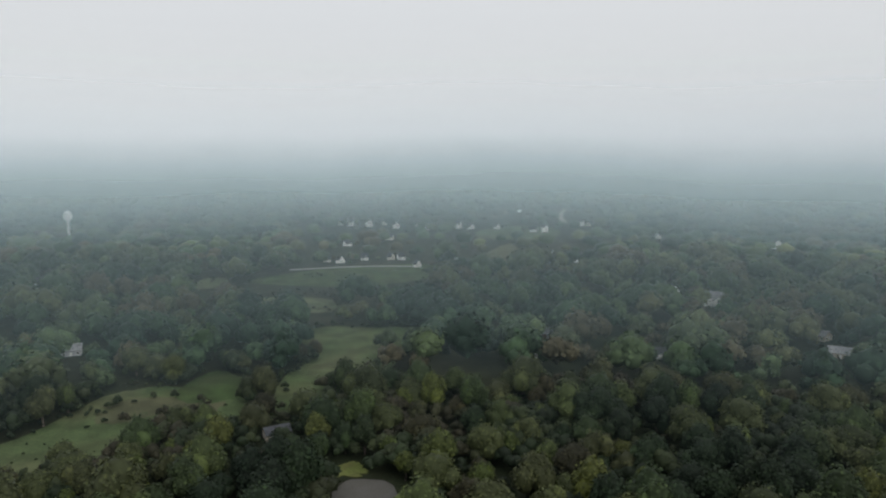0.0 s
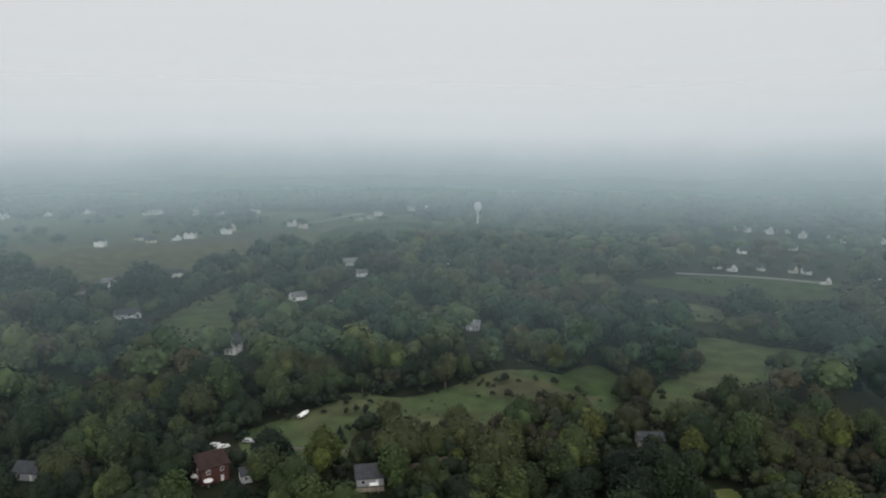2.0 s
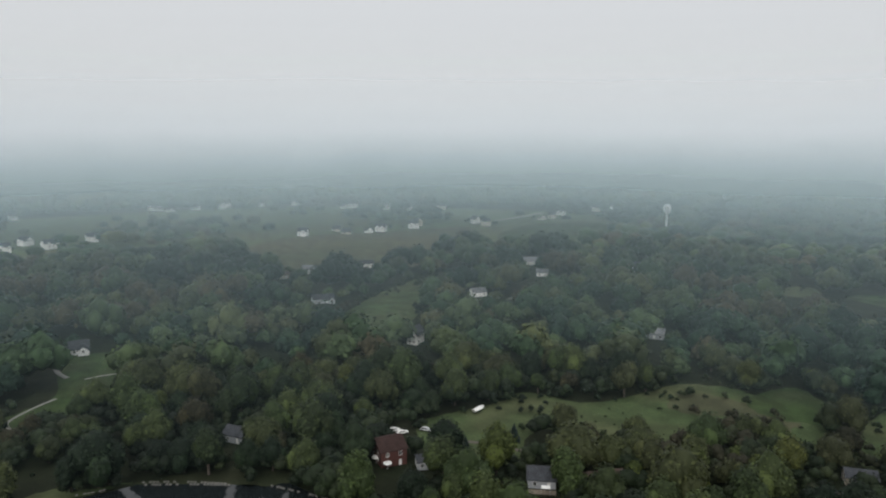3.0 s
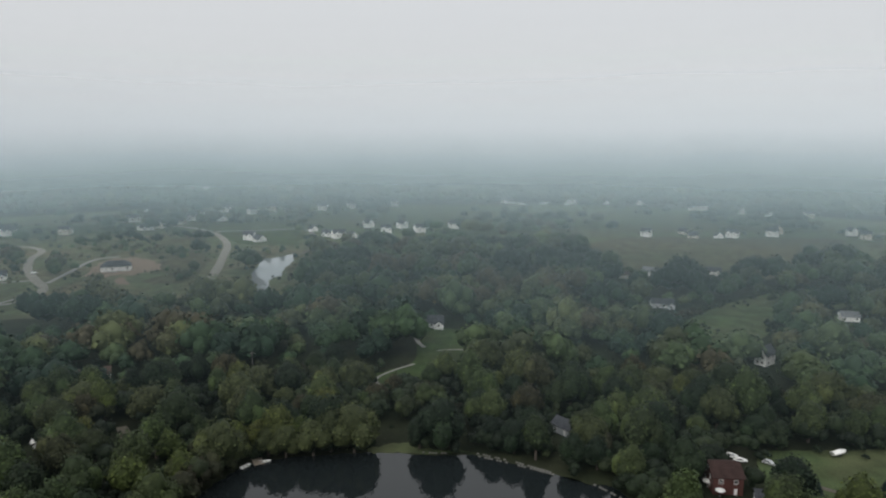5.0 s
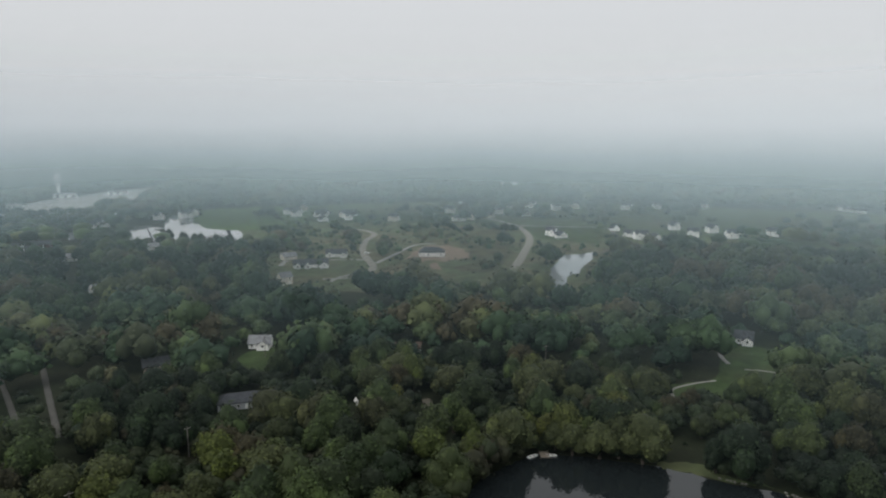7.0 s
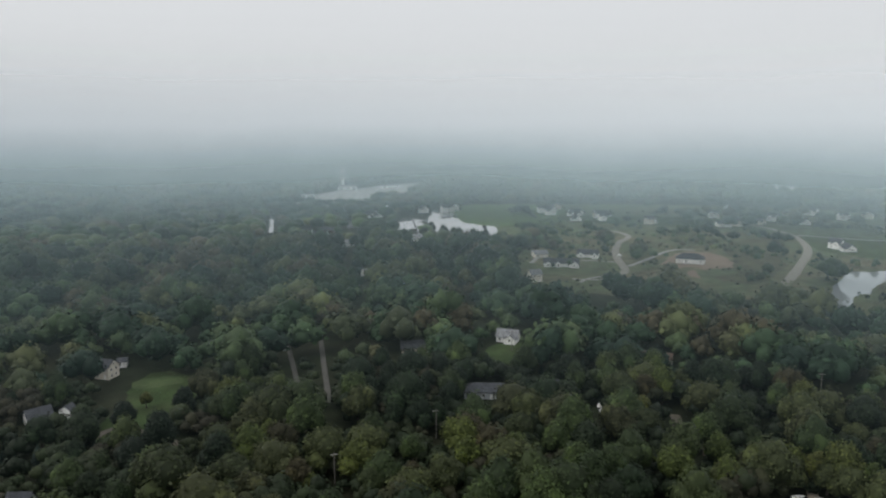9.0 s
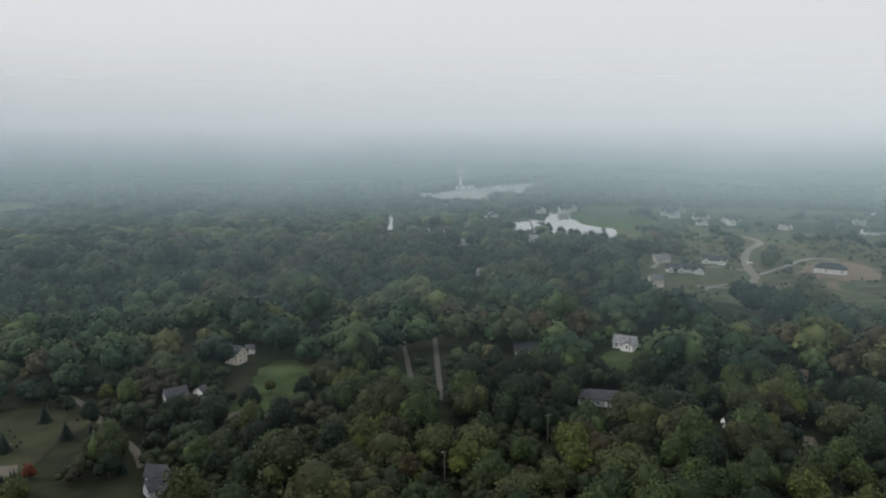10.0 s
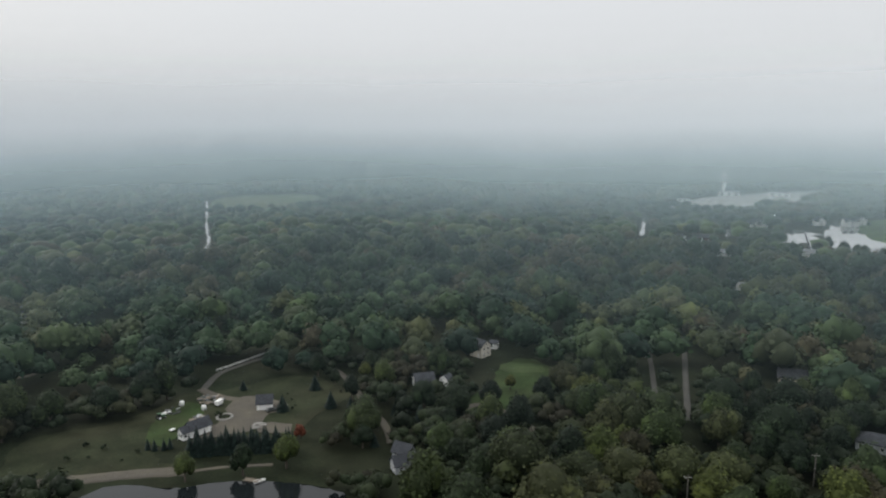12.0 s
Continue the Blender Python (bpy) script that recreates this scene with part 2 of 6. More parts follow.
white_wall, cream_wall = siding("white_siding", (0.90, 0.90, 0.88)), siding("cream_siding", (0.62, 0.58, 0.50))
grey_wall, red_wall = siding("grey_siding", (0.36, 0.38, 0.40)), siding("red_brown_siding", (0.085, 0.032, 0.026))
tan_wall = siding("tan_siding", (0.42, 0.37, 0.30))
dark_roof, grey_roof = shingle("charcoal_shingles", (0.075, 0.08, 0.09)), shingle("grey_shingles", (0.066, 0.071, 0.080))
maroon_roof = shingle("dark_red_shingles", (0.050, 0.030, 0.027))
brown_roof, light_roof = shingle("brown_shingles", (0.075, 0.056, 0.046)), shingle("pale_shingles", (0.22, 0.23, 0.24))
white_paint = surface("white_paint", (0.72, 0.72, 0.70), (0.82, 0.82, 0.80), 3, 0.5, 0.5, (0.5, 0.5, 0.46), 0.3, 0.05, 0.01)
tower_paint = surface("tower_paint", (0.74, 0.76, 0.76), (0.84, 0.85, 0.85), 0.8, 0.1, 0.45, (0.55, 0.55, 0.52), 0.3, 0.03, 0.01)
wood = surface("weathered_wood", (0.16, 0.13, 0.10), (0.30, 0.26, 0.21), 6, 0.6, 0.85)
steel = surface("galvanised_steel", (0.40, 0.41, 0.42), (0.55, 0.56, 0.57), 3, 0.5, 0.4, (0.3, 0.25, 0.2), 0.3, 0.05, 0.01, 0.8)
rock = surface("pale_rock", (0.22, 0.215, 0.20), (0.36, 0.35, 0.33), 1.5, 0.3, 0.9, (0.15, 0.15, 0.12), 0.5, 0.8, 0.1)
brick_mat = surface("chimney_brick", (0.20, 0.09, 0.065), (0.30, 0.14, 0.10), 4, 0.6, 0.9)
dark_paint = surface("dark_machine_paint", (0.03, 0.035, 0.035), (0.07, 0.075, 0.07), 3, 0.6, 0.5)
green_paint = surface("green_machine_paint", (0.03, 0.09, 0.04), (0.05, 0.13, 0.06), 3, 0.6, 0.45)
rubber = surface("rubber", (0.012, 0.012, 0.012), (0.028, 0.028, 0.028), 6, 1, 0.8)


def glass_material():
    m, n, l, p = material("window_glass")
    p.inputs["Base Color"].default_value = (0.02, 0.024, 0.028, 1)
    p.inputs["Roughness"].default_value = 0.06
    p.inputs["Specular IOR Level"].default_value = 0.7
    return m


glass = glass_material()


# ---- building helpers ----
def mesh_of(name, verts, faces, mat, smooth=False):
    me = bpy.data.meshes.new(name)
    me.from_pydata([tuple(v) for v in verts], [], [tuple(f) for f in faces])
    me.materials.append(mat)
    if smooth:
        me.shade_smooth()
    me.update()
    return me


def part(name, bm, mat, parent, label="", m=None, smooth=False):
    """Links a bmesh, or a finished mesh, as one object under a thing or a part."""
    if isinstance(bm, bmesh.types.BMesh):
        me = bpy.data.meshes.new(name)
        bm.normal_update()
        bm.to_mesh(me)
        bm.free()
        me.materials.append(mat)
        if smooth:
            me.shade_smooth()
    else:
        me = bm
    ob = new(name, me)
    ob.parent = parent
    if m is not None:
        ob.matrix_basis = m
    return tagged(ob, label)


def box(bm, x0, x1, y0, y1, z0, z1, bevel=0.0):
    made = bmesh.ops.create_cube(bm, size=1, matrix=Matrix.LocRotScale(((x0 + x1) / 2, (y0 + y1) / 2, (z0 + z1) / 2), None, (x1 - x0, y1 - y0, z1 - z0)))
    if bevel:
        edges = list({e for v in made["verts"] for e in v.link_edges})
        bmesh.ops.bevel(bm, geom=edges, offset=bevel, segments=1, affect="EDGES")
    return bm


def boxed(*a, **k):
    return box(bmesh.new(), *a, **k)


def tube(bm, a, b, r0, r1, sides=8):
    a, b = Vector(a), Vector(b)
    m = Matrix.Translation((a + b) / 2) @ (b - a).to_track_quat("Z", "Y").to_matrix().to_4x4()
    bmesh.ops.create_cone(bm, cap_ends=True, segments=sides, radius1=r0, radius2=r1, depth=(b - a).length, matrix=m)
    return bm


def azimuth(x, y):
    return math.degrees(math.atan2(-x, y))


def rounded(pts, steps=5, closed=True):
    """A smooth line through corner points."""
    p = np.array(pts, float)
    n, out = len(p), []
    for i in range(n if closed else n - 1):
        if closed:
            a, b, c, d = (p[(i + k) % n] for k in (-1, 0, 1, 2))
        else:
            a, b, c, d = p[max(i - 1, 0)], p[i], p[i + 1], p[min(i + 2, n - 1)]
        for s in np.linspace(0, 1, steps, endpoint=False):
            out.append(0.5 * (2 * b + (c - a) * s + (2 * a - 5 * b + 4 * c - d) * s * s + (3 * b - a - 3 * c + d) * s ** 3))
    if not closed:
        out.append(p[-1])
    return np.array(out)


WATERS = []  # outlines of lakes and ponds
CLEAR = []   # outlines on which no tree stands
TRACKS = []  # lines with a half width on which no tree stands


def patch(name, pts, mat, label, category, z=0.06, keep_clear=True, wobble=0.6):
    """A piece of the ground with its own cover: a thin sheet with an uneven outline."""
    edge = rounded(pts)
    rng = np.random.default_rng(len(CLEAR) + 5)
    edge = edge + rng.normal(0, wobble, edge.shape)
    bm = bmesh.new()
    ring = [bm.verts.new((x, y, z)) for x, y in edge]
    low = [bm.verts.new((x, y, -0.3)) for x, y in edge]
    top = bm.faces.new(ring)
    for i in range(len(ring)):
        j = (i + 1) % len(ring)
        bm.faces.new((ring[i], low[i], low[j], ring[j]))
    bmesh.ops.triangulate(bm, faces=[top])
    bmesh.ops.recalc_face_normals(bm, faces=bm.faces)
    me = bpy.data.meshes.new(name)
    bm.to_mesh(me)
    bm.free()
    me.materials.append(mat)
    if keep_clear:
        CLEAR.append(edge)
    if name in ("water", "crop_field", "bare_ground", "gravel_yard", "lawn"):
        WATERS.append(edge)
    return tagged(new(name, me), label, category, "", "structure")


def strip(name, pts, width, mat, label, category, z=0.10, keep=1.6, kind="structure"):
    """A road or path: a low crowned strip along a line."""
    line = rounded(pts, 6, False)
    t = np.gradient(line, axis=0)
    t /= np.linalg.norm(t, axis=1)[:, None]
    side = np.stack([-t[:, 1], t[:, 0]], 1)
    rng = np.random.default_rng(len(TRACKS) + 3)
    half = width / 2 * (1 + rng.normal(0, 0.05, len(line)))
    prof = ((-1.0, -0.25), (-0.98, 0.0), (-0.5, 0.05), (0.0, 0.08), (0.5, 0.05), (0.98, 0.0), (1.0, -0.25))
    verts, faces = [], []
    for i in range(len(line)):
        for k, h in prof:
            x, y = line[i] + side[i] * half[i] * k
            verts.append((x, y, z + h))
    c = len(prof)
    for i in range(len(line) - 1):
        for k in range(c - 1):
            faces.append((i * c + k, i * c + k + 1, (i + 1) * c + k + 1, (i + 1) * c + k))
    TRACKS.append((line, width / 2 + keep))
    return tagged(new(name, mesh_of(name, verts, faces, mat, True)), label, category, "", kind)


def inside(x, y, outline):
    """Which of the points lie inside the outline."""
    hit = np.zeros(len(x), bool)
    a, b = outline, np.roll(outline, -1, 0)
    lo, hi = outline.min(0), outline.max(0)
    near = (x > lo[0]) & (x < hi[0]) & (y > lo[1]) & (y < hi[1])
    xs, ys, h = x[near], y[near], hit[near]
    for (x0, y0), (x1, y1) in zip(a, b):
        if y0 != y1:
            h ^= ((y0 > ys) != (y1 > ys)) & (xs < (x1 - x0) * (ys - y0) / (y1 - y0) + x0)
    hit[near] = h
    return hit


def beside(x, y, line, reach):
    """Which of the points lie within reach of the line."""
    hit = np.zeros(len(x), bool)
    for (x0, y0), (x1, y1) in zip(line[:-1], line[1:]):
        dx, dy = x1 - x0, y1 - y0
        s = np.clip(((x - x0) * dx + (y - y0) * dy) / max(dx * dx + dy * dy, 1e-6), 0, 1)
        hit |= (x - x0 - s * dx) ** 2 + (y - y0 - s * dy) ** 2 < reach * reach
    return hit


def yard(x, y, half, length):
    """Treeless ground about a house and on towards the camera, keeping it in view."""
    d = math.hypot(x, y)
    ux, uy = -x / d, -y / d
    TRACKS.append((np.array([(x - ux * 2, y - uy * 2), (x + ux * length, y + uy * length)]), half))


# ---- the ground, the water ----
def ground_sheet():
    rings = [0, 60, 120, 180, 250, 330, 430, 560, 730, 950, 1250, 1650, 2200, 3000, 4000, 4950]
    n = 96
    verts, faces = [(0, 0, 0)], []
    for r in rings[1:]:
        for k in range(n):
            a = 2 * math.pi * k / n
            verts.append((r * math.cos(a), r * math.sin(a), 0))
    for k in range(n):
        faces.append((0, 1 + k, 1 + (k + 1) % n))
    for i in range(len(rings) - 2):
        for k in range(n):
            a, b = 1 + i * n + k, 1 + i * n + (k + 1) % n
            faces.append((a, a + n, b + n, b))
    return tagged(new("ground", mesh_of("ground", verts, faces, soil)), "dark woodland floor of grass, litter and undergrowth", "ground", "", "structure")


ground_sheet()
patch("water", [(-184, 111), (-190, 103), (-199, 96), (-209, 85), (-217, 77), (-222, 62), (-226, 52), (-230, 41), (-232, 24), (-233, 8), (-230, -3), (-223, -9), (-217, -14), (-208, -19)] + [(-150, -40), (-135, -120), (-105, -150)] + [(-86, -172), (-83, -182), (-81, -189), (-71, -199), (-59, -209), (-41, -214), (-36, -215), (-10, -223)] + [(60, -150), (70, -40), (30, 70), (-60, 120)], water_mat, "dark still lake that mirrors trees and clouds", "lake", 0.05, True, 0.4)
patch("water", [(-525, 0), (-560, 1), (-604, 7), (-623, 11), (-628, 18), (-630, 26), (-641, 34), (-640, 39), (-600, 34), (-573, 26), (-547, 23), (-539, 17), (-523, 13), (-474, 11), (-458, 7), (-474, 3)], sky_toned_water, "pale pond between meadow and woods", "pond")
patch("water", [(-813, -483), (-825, -461), (-758, -419), (-772, -416), (-736, -381), (-757, -376), (-737, -349), (-645, -308), (-638, -322), (-655, -348), (-659, -368), (-650, -384)], sky_toned_water, "bright lake with ragged wooded shores beside lawns", "lake", 0.05, True, 3.0)
patch("water", [(-683, -455), (-732, -478), (-738, -466), (-707, -432), (-615, -378), (-652, -408), (-638, -414)], sky_toned_water, "small bright arm of a lake between woods", "lake", 0.05, True, 4.0)
strip("water", [(-556, -532), (-611, -584), (-660, -630), (-715, -686)], 7, sky_toned_water, "bright reach of a river among woods", "river", 0.05, 3)
strip("water", [(-136, -685), (-150, -743), (-165, -831), (-186, -946), (-224, -1142), (-275, -1442)], 5.5, sky_toned_water, "bright winding river among woods", "river", 0.05, 3)
strip("water", [(-627, -478), (-674, -513)], 9, sky_toned_water, "small bright pool among woods", "pool", 0.05, 4)

# treeless gaps, cut so the camera sees water and lanes past the crowns
for outline in ([(-458, -4), (-549, -2), (-618, 7), (-641, 38), (-531, 32), (-474, 22), (-452, 13), (-430, 10), (-421, 6), (-438, 2)], [(-847, -506), (-868, -483), (-820, -443), (-788, -400), (-770, -364), (-586, -280), (-570, -287), (-596, -316), (-603, -336), (-588, -346)], [(-717, -480), (-762, -496), (-768, -484), (-736, -447), (-547, -336), (-581, -363), (-566, -373)]):
    CLEAR.append(rounded(outline))
for line, reach in (([(-492, -468), (-634, -607)], 9), ([(-123, -609), (-150, -743), (-170, -857)], 6.5), ([(-554, -421), (-662, -504)], 7), ([(-186, -144), (-228, -182), (-300, -249)], 4.6), ([(-200, -170), (-216, -189), (-254, -226)], 4.6)):
    TRACKS.append((np.array(line, float), reach))

CLEAR.append(rounded([(-23, -252), (-45, -273), (-66, -296), (-107, -280), (-106, -251), (-86, -221), (-96, -200), (-89, -187), (-71, -199), (-59, -209), (-42, -215), (-18, -231)]))

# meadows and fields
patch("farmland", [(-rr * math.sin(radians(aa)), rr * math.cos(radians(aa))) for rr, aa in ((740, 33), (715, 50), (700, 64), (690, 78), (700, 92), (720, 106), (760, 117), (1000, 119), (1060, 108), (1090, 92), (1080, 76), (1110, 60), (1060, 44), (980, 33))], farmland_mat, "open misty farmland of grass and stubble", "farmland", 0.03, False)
patch("meadow", [(-194, 171), (-192, 188), (-188, 208), (-185, 228), (-163, 234), (-153, 255), (-146, 284), (-130, 297), (-113, 297), (-109, 318), (-92, 307), (-84, 286), (-76, 254), (-100, 245), (-112, 224), (-122, 203), (-144, 207), (-158, 198), (-148, 174), (-151, 161), (-166, 154)], meadow_mat, "long meadow of rough grass between woods", "meadow")
patch("lawn", [(-116, 289), (-111, 316), (-95, 310), (-85, 285), (-93, 280), (-107, 277)], lawn_mat, "bright green patch of mown grass", "lawn", 0.12, False)
patch("meadow", [(-78, 392), (-39, 396), (-4, 392), (-18, 346), (-28, 317), (-44, 294), (-51, 267), (-64, 256), (-74, 290), (-72, 334)], meadow_mat, "open grass field rising between woods", "meadow")
patch("meadow", [(-328, 222), (-374, 285), (-400, 352), (-400, 399), (-358, 378), (-340, 312), (-318, 280), (-298, 246), (-302, 222)], meadow_mat, "narrow grass field between hedgerows", "meadow")
patch("crop_field", [(-619, 313), (-658, 382), (-651, 452), (-602, 515), (-506, 469), (-437, 373), (-477, 314), (-529, 281)], stubble_mat, "brown harvested crop field", "field")
patch("crop_field", [(-576, 305), (-628, 382), (-627, 467), (-616, 551), (-581, 602), (-514, 457), (-504, 318)], stubble_mat, "brown harvested crop field", "field", 0.09)
patch("meadow", [(-524, 586), (-553, 690), (-502, 756), (-438, 695), (-415, 583), (-435, 516)], lawn_mat, "green field on the edge of a settlement", "field")
patch("meadow", [(-152, 530), (-108, 578), (-71, 597), (-7, 606), (-4, 553), (-53, 514), (-95, 511)], lawn_mat, "pale green field behind woods", "field")
patch("meadow", [(-185, 505), (-190, 539), (-173, 541), (-164, 509)], reed_mat, "small pale clearing in woods", "field")
patch("meadow", [(-127, 446), (-124, 474), (-76, 467), (-72, 434), (-96, 434)], reed_mat, "strip of dry pale reeds", "reeds")
patch("meadow", [(42, 662), (73, 729), (71, 602), (50, 559), (37, 579)], stubble_mat, "brown fallow field", "field")
patch("meadow", [(46, 839), (85, 885), (142, 857), (127, 781), (85, 758), (43, 780)], meadow_mat, "grass field before a settlement", "field")
patch("meadow", [(-840, -462), (-918, -473), (-952, -379), (-898, -316), (-783, -288), (-725, -321), (-726, -379), (-766, -416)], bright_lawn, "bright green lawn beside a lake", "lawn")
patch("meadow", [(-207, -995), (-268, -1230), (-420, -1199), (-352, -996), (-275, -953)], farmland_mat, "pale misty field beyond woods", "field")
patch("meadow", [(10, -262), (1, -279), (-21, -278), (-38, -284), (-54, -295), (-70, -293), (-101, -296), (-115, -275), (-115, -260), (-95, -247), (-82, -234), (-69, -239), (-42, -254), (-36, -238), (-43, -224), (-17, -235), (10, -242)], marsh_mat, "rough grass round a farmyard", "meadow")
patch("meadow", [(-752, -222), (-769, -170), (-787, -115), (-837, -70), (-805, -17), (-733, 32), (-691, 58), (-641, 59), (-575, 32), (-482, 22), (-460, -9), (-481, -32), (-494, -64), (-509, -97), (-459, -115), (-455, -141), (-431, -177), (-547, -236), (-615, -252), (-700, -247)], rough_mat, "open rough grassland with scattered bushes", "grassland", 0.05, False)
CLEAR.append(rounded([(-752, -222), (-769, -170), (-787, -115), (-837, -70), (-805, -17), (-733, 32), (-684, 63), (-614, 37), (-628, 2), (-534, -4), (-456, -9), (-462, -31), (-476, -61), (-485, -92), (-442, -111), (-438, -135), (-423, -173), (-547, -236), (-615, -252), (-700, -247)]))
strip("road", [(-1197, 228), (-1120, 300), (-1060, 354), (-1027, 470), (-985, 560), (-924, 645), (-781, 711)], 9, concrete, "long pale road across misty farmland", "road", 0.16)
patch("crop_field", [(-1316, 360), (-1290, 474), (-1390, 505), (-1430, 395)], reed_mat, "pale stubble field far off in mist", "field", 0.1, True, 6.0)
CLEAR.append(rounded([(-330, 210), (-368, 274), (-387, 353), (-406, 429), (-365, 356), (-328, 294), (-285, 255), (-280, 215)]))
TRACKS.append((np.array([(-1230.0, 335.0), (-1330.0, 425.0)]), 45.0))
patch("scrub", [(-541, -70), (-566, -41), (-683, -42), (-783, -58), (-759, -82), (-664, -87), (-640, -66)], stubble_mat, "brown weedy ground beside a road", "scrub", 0.08, False, 4.0)
patch("scrub", [(-505, 24), (-570, 27), (-624, 41), (-656, 64), (-548, 46), (-506, 39)], stubble_mat, "brown scrub beside a pond", "scrub", 0.08, True, 3.0)
patch("lawn", [(-865, -300), (-905, -200), (-900, -120), (-850, -120), (-815, -200), (-800, -290)], lawn_mat, "green lawns between suburban houses", "lawn", 0.07, False, 4.0)
patch("lawn", [(-735, -20), (-700, 40), (-760, 60), (-815, 45), (-822, -25)], lawn_mat, "green lawn round a group of houses", "lawn", 0.08, False, 4.0)
patch("garden_plot", [(-194, -261), (-207, -252), (-202, -242), (-187, -252)], meadow_mat, "flat pale garden plot beside a lawn", "garden plot", 0.1, True, 0.3)
patch("reeds", [(-139, 261), (-138, 276), (-125, 285), (-106, 280), (-91, 275), (-98, 264), (-116, 264), (-126, 256)], stubble_mat, "strip of brown dry reeds in a meadow", "reeds", 0.1, True, 1.2)
strip("road", [(-813, -37), (-810, 6), (-809, 58), (-764, 66), (-743, 71)], 5, concrete, "pale street past houses", "road", 0.16)
strip("driveway", [(-483, -158), (-499, -157), (-513, -149), (-513, -141)], 3.0, concrete, "concrete driveway", "driveway", 0.18)
TRACKS.append((np.array([(-455.0, -112.0), (-505.0, -130.0)]), 9.0))
patch("lawn", [(-367, 90), (-369, 115), (-353, 112), (-304, 93), (-298, 80), (-289, 66), (-271, 50), (-287, 50), (-308, 56), (-321, 77)], lawn_mat, "mown lawn about a white house", "lawn")
CLEAR.append(rounded([(-229, 40), (-241, 43), (-252, 47), (-251, 60), (-238, 59), (-225, 58)]))
patch("lawn", [(-230, 40), (-234, 42), (-234, 54), (-226, 62), (-222, 73), (-223, 62), (-227, 50)], meadow_mat, "mown lawn running down to the lake", "lawn", 0.08)
patch("lawn", [(-221, 73), (-215, 89), (-207, 105), (-192, 114), (-186, 114), (-190, 105), (-200, 96), (-210, 85)], marsh_mat, "grass bank along the lake", "lawn", 0.08)
patch("lawn", [(-148, -225), (-172, -241), (-186, -255), (-201, -264), (-210, -256), (-205, -228), (-184, -220), (-165, -209), (-151, -196)], lawn_mat, "grass between houses in woods", "lawn")
patch("lawn", [(-295, -140), (-318, -148), (-328, -130), (-303, -118)], lawn_mat, "lawn before a white house", "lawn", 0.07)
CLEAR.append(rounded([(-38, 222), (-26, 224), (-23, 213), (-13, 211), (-10, 171), (-29, 171), (-34, 192)]))
patch("lawn", [(-37, 216), (-35, 221), (-31, 224), (-27, 221), (-25, 216), (-30, 213)], lime_grass, "pale lime-green grassy mound before a gravel yard", "mound", 0.25)
for outline in ([(-133, 462), (-104, 472), (-74, 469), (-66, 408), (-82, 400), (-98, 422), (-107, 408), (-120, 416)], [(-198, 538), (-173, 543), (-143, 445), (-163, 442)], [(-153, 534), (-72, 600), (-4, 606), (-5, 489), (-47, 455), (-91, 449), (-129, 449)]):
    CLEAR.append(rounded(outline))
strip("road", [(-130, 577), (-103, 586), (-66, 595), (-20, 596)], 5, concrete, "pale straight road beyond woods", "road", 0.16, 6)
patch("sand_yard", [(-33, 193), (-32, 210), (-17, 209), (-13, 193)], lane_mat, "pale gravel yard among trees", "yard", 0.08)
patch("bare_ground", [(-580, -125), (-607, -124), (-634, -123), (-650, -118), (-660, -104), (-649, -90), (-636, -79), (-616, -73), (-594, -72), (-586, -80), (-578, -91), (-583, -97), (-575, -106), (-569, -113), (-582, -121)], bare_soil, "bare orange-brown earth of a building site", "building site", 0.12, True, 1.6)
patch("bare_ground", [(-551, -97), (-569, -97), (-564, -92), (-541, -86)], bare_soil, "heap of spread bare earth", "building site", 0.12)
patch("lawn", [(-34, -258), (-39, -272), (-48, -283), (-56, -285), (-57, -267), (-52, -262), (-46, -255), (-39, -248)], lawn_mat, "mown grass beside a farm workshop", "lawn", 0.1, False)
patch("gravel_yard", [(-68, -276), (-77, -281), (-86, -272), (-87, -262), (-78, -256), (-71, -246), (-55, -247), (-48, -254), (-62, -260)], gravel, "gravel farmyard", "yard", 0.12)
patch("gravel_yard", [(-71, -246), (-76, -250), (-84, -244), (-80, -237)], gravel, "pale gravel parking place", "yard", 0.13)
patch("bare_ground", [(-819, -738), (-1033, -794), (-1186, -796), (-1286, -776), (-1052, -663), (-879, -625), (-781, -628)], quarry_mat, "pale bare ground of a quarry", "quarry", 0.1, True, 7.0)

# roads and drives
strip("road", [(-494, -124), (-508, -137), (-543, -142), (-583, -159), (-624, -174), (-675, -185), (-715, -187), (-743, -205), (-753, -228)], 7, asphalt, "pale winding asphalt road", "road")
strip("road", [(-508, -34), (-564, -28), (-637, -24), (-721, -23), (-804, -40), (-858, -72), (-884, -102)], 7.5, asphalt, "pale curved asphalt road", "road")
strip("driveway", [(-560, -144), (-604, -138), (-647, -133), (-663, -124), (-665, -112)], 4, concrete, "pale drive to a building site", "driveway")
strip("driveway", [(-573, -158), (-571, -175), (-566, -187)], 3.5, concrete, "concrete driveway", "driveway")
patch("driveway", [(-590, -242), (-596, -237), (-570, -225), (-566, -231)], concrete, "pale concrete turning place", "driveway", 0.12)
strip("driveway", [(-534, -218), (-557, -222), (-566, -218)], 4, concrete, "concrete driveway", "driveway", 0.16)
strip("path", [(-637, 41), (-657, 55), (-669, 65)], 4, gravel, "gravel path by a pond", "path")
strip("driveway", [(-492, -167), (-498, -151), (-510, -140)], 3.5, concrete, "concrete driveway", "driveway")
strip("driveway", [(-370, 88), (-352, 86), (-341, 87)], 2.3, concrete, "concrete driveway to a garage", "driveway", 0.14)
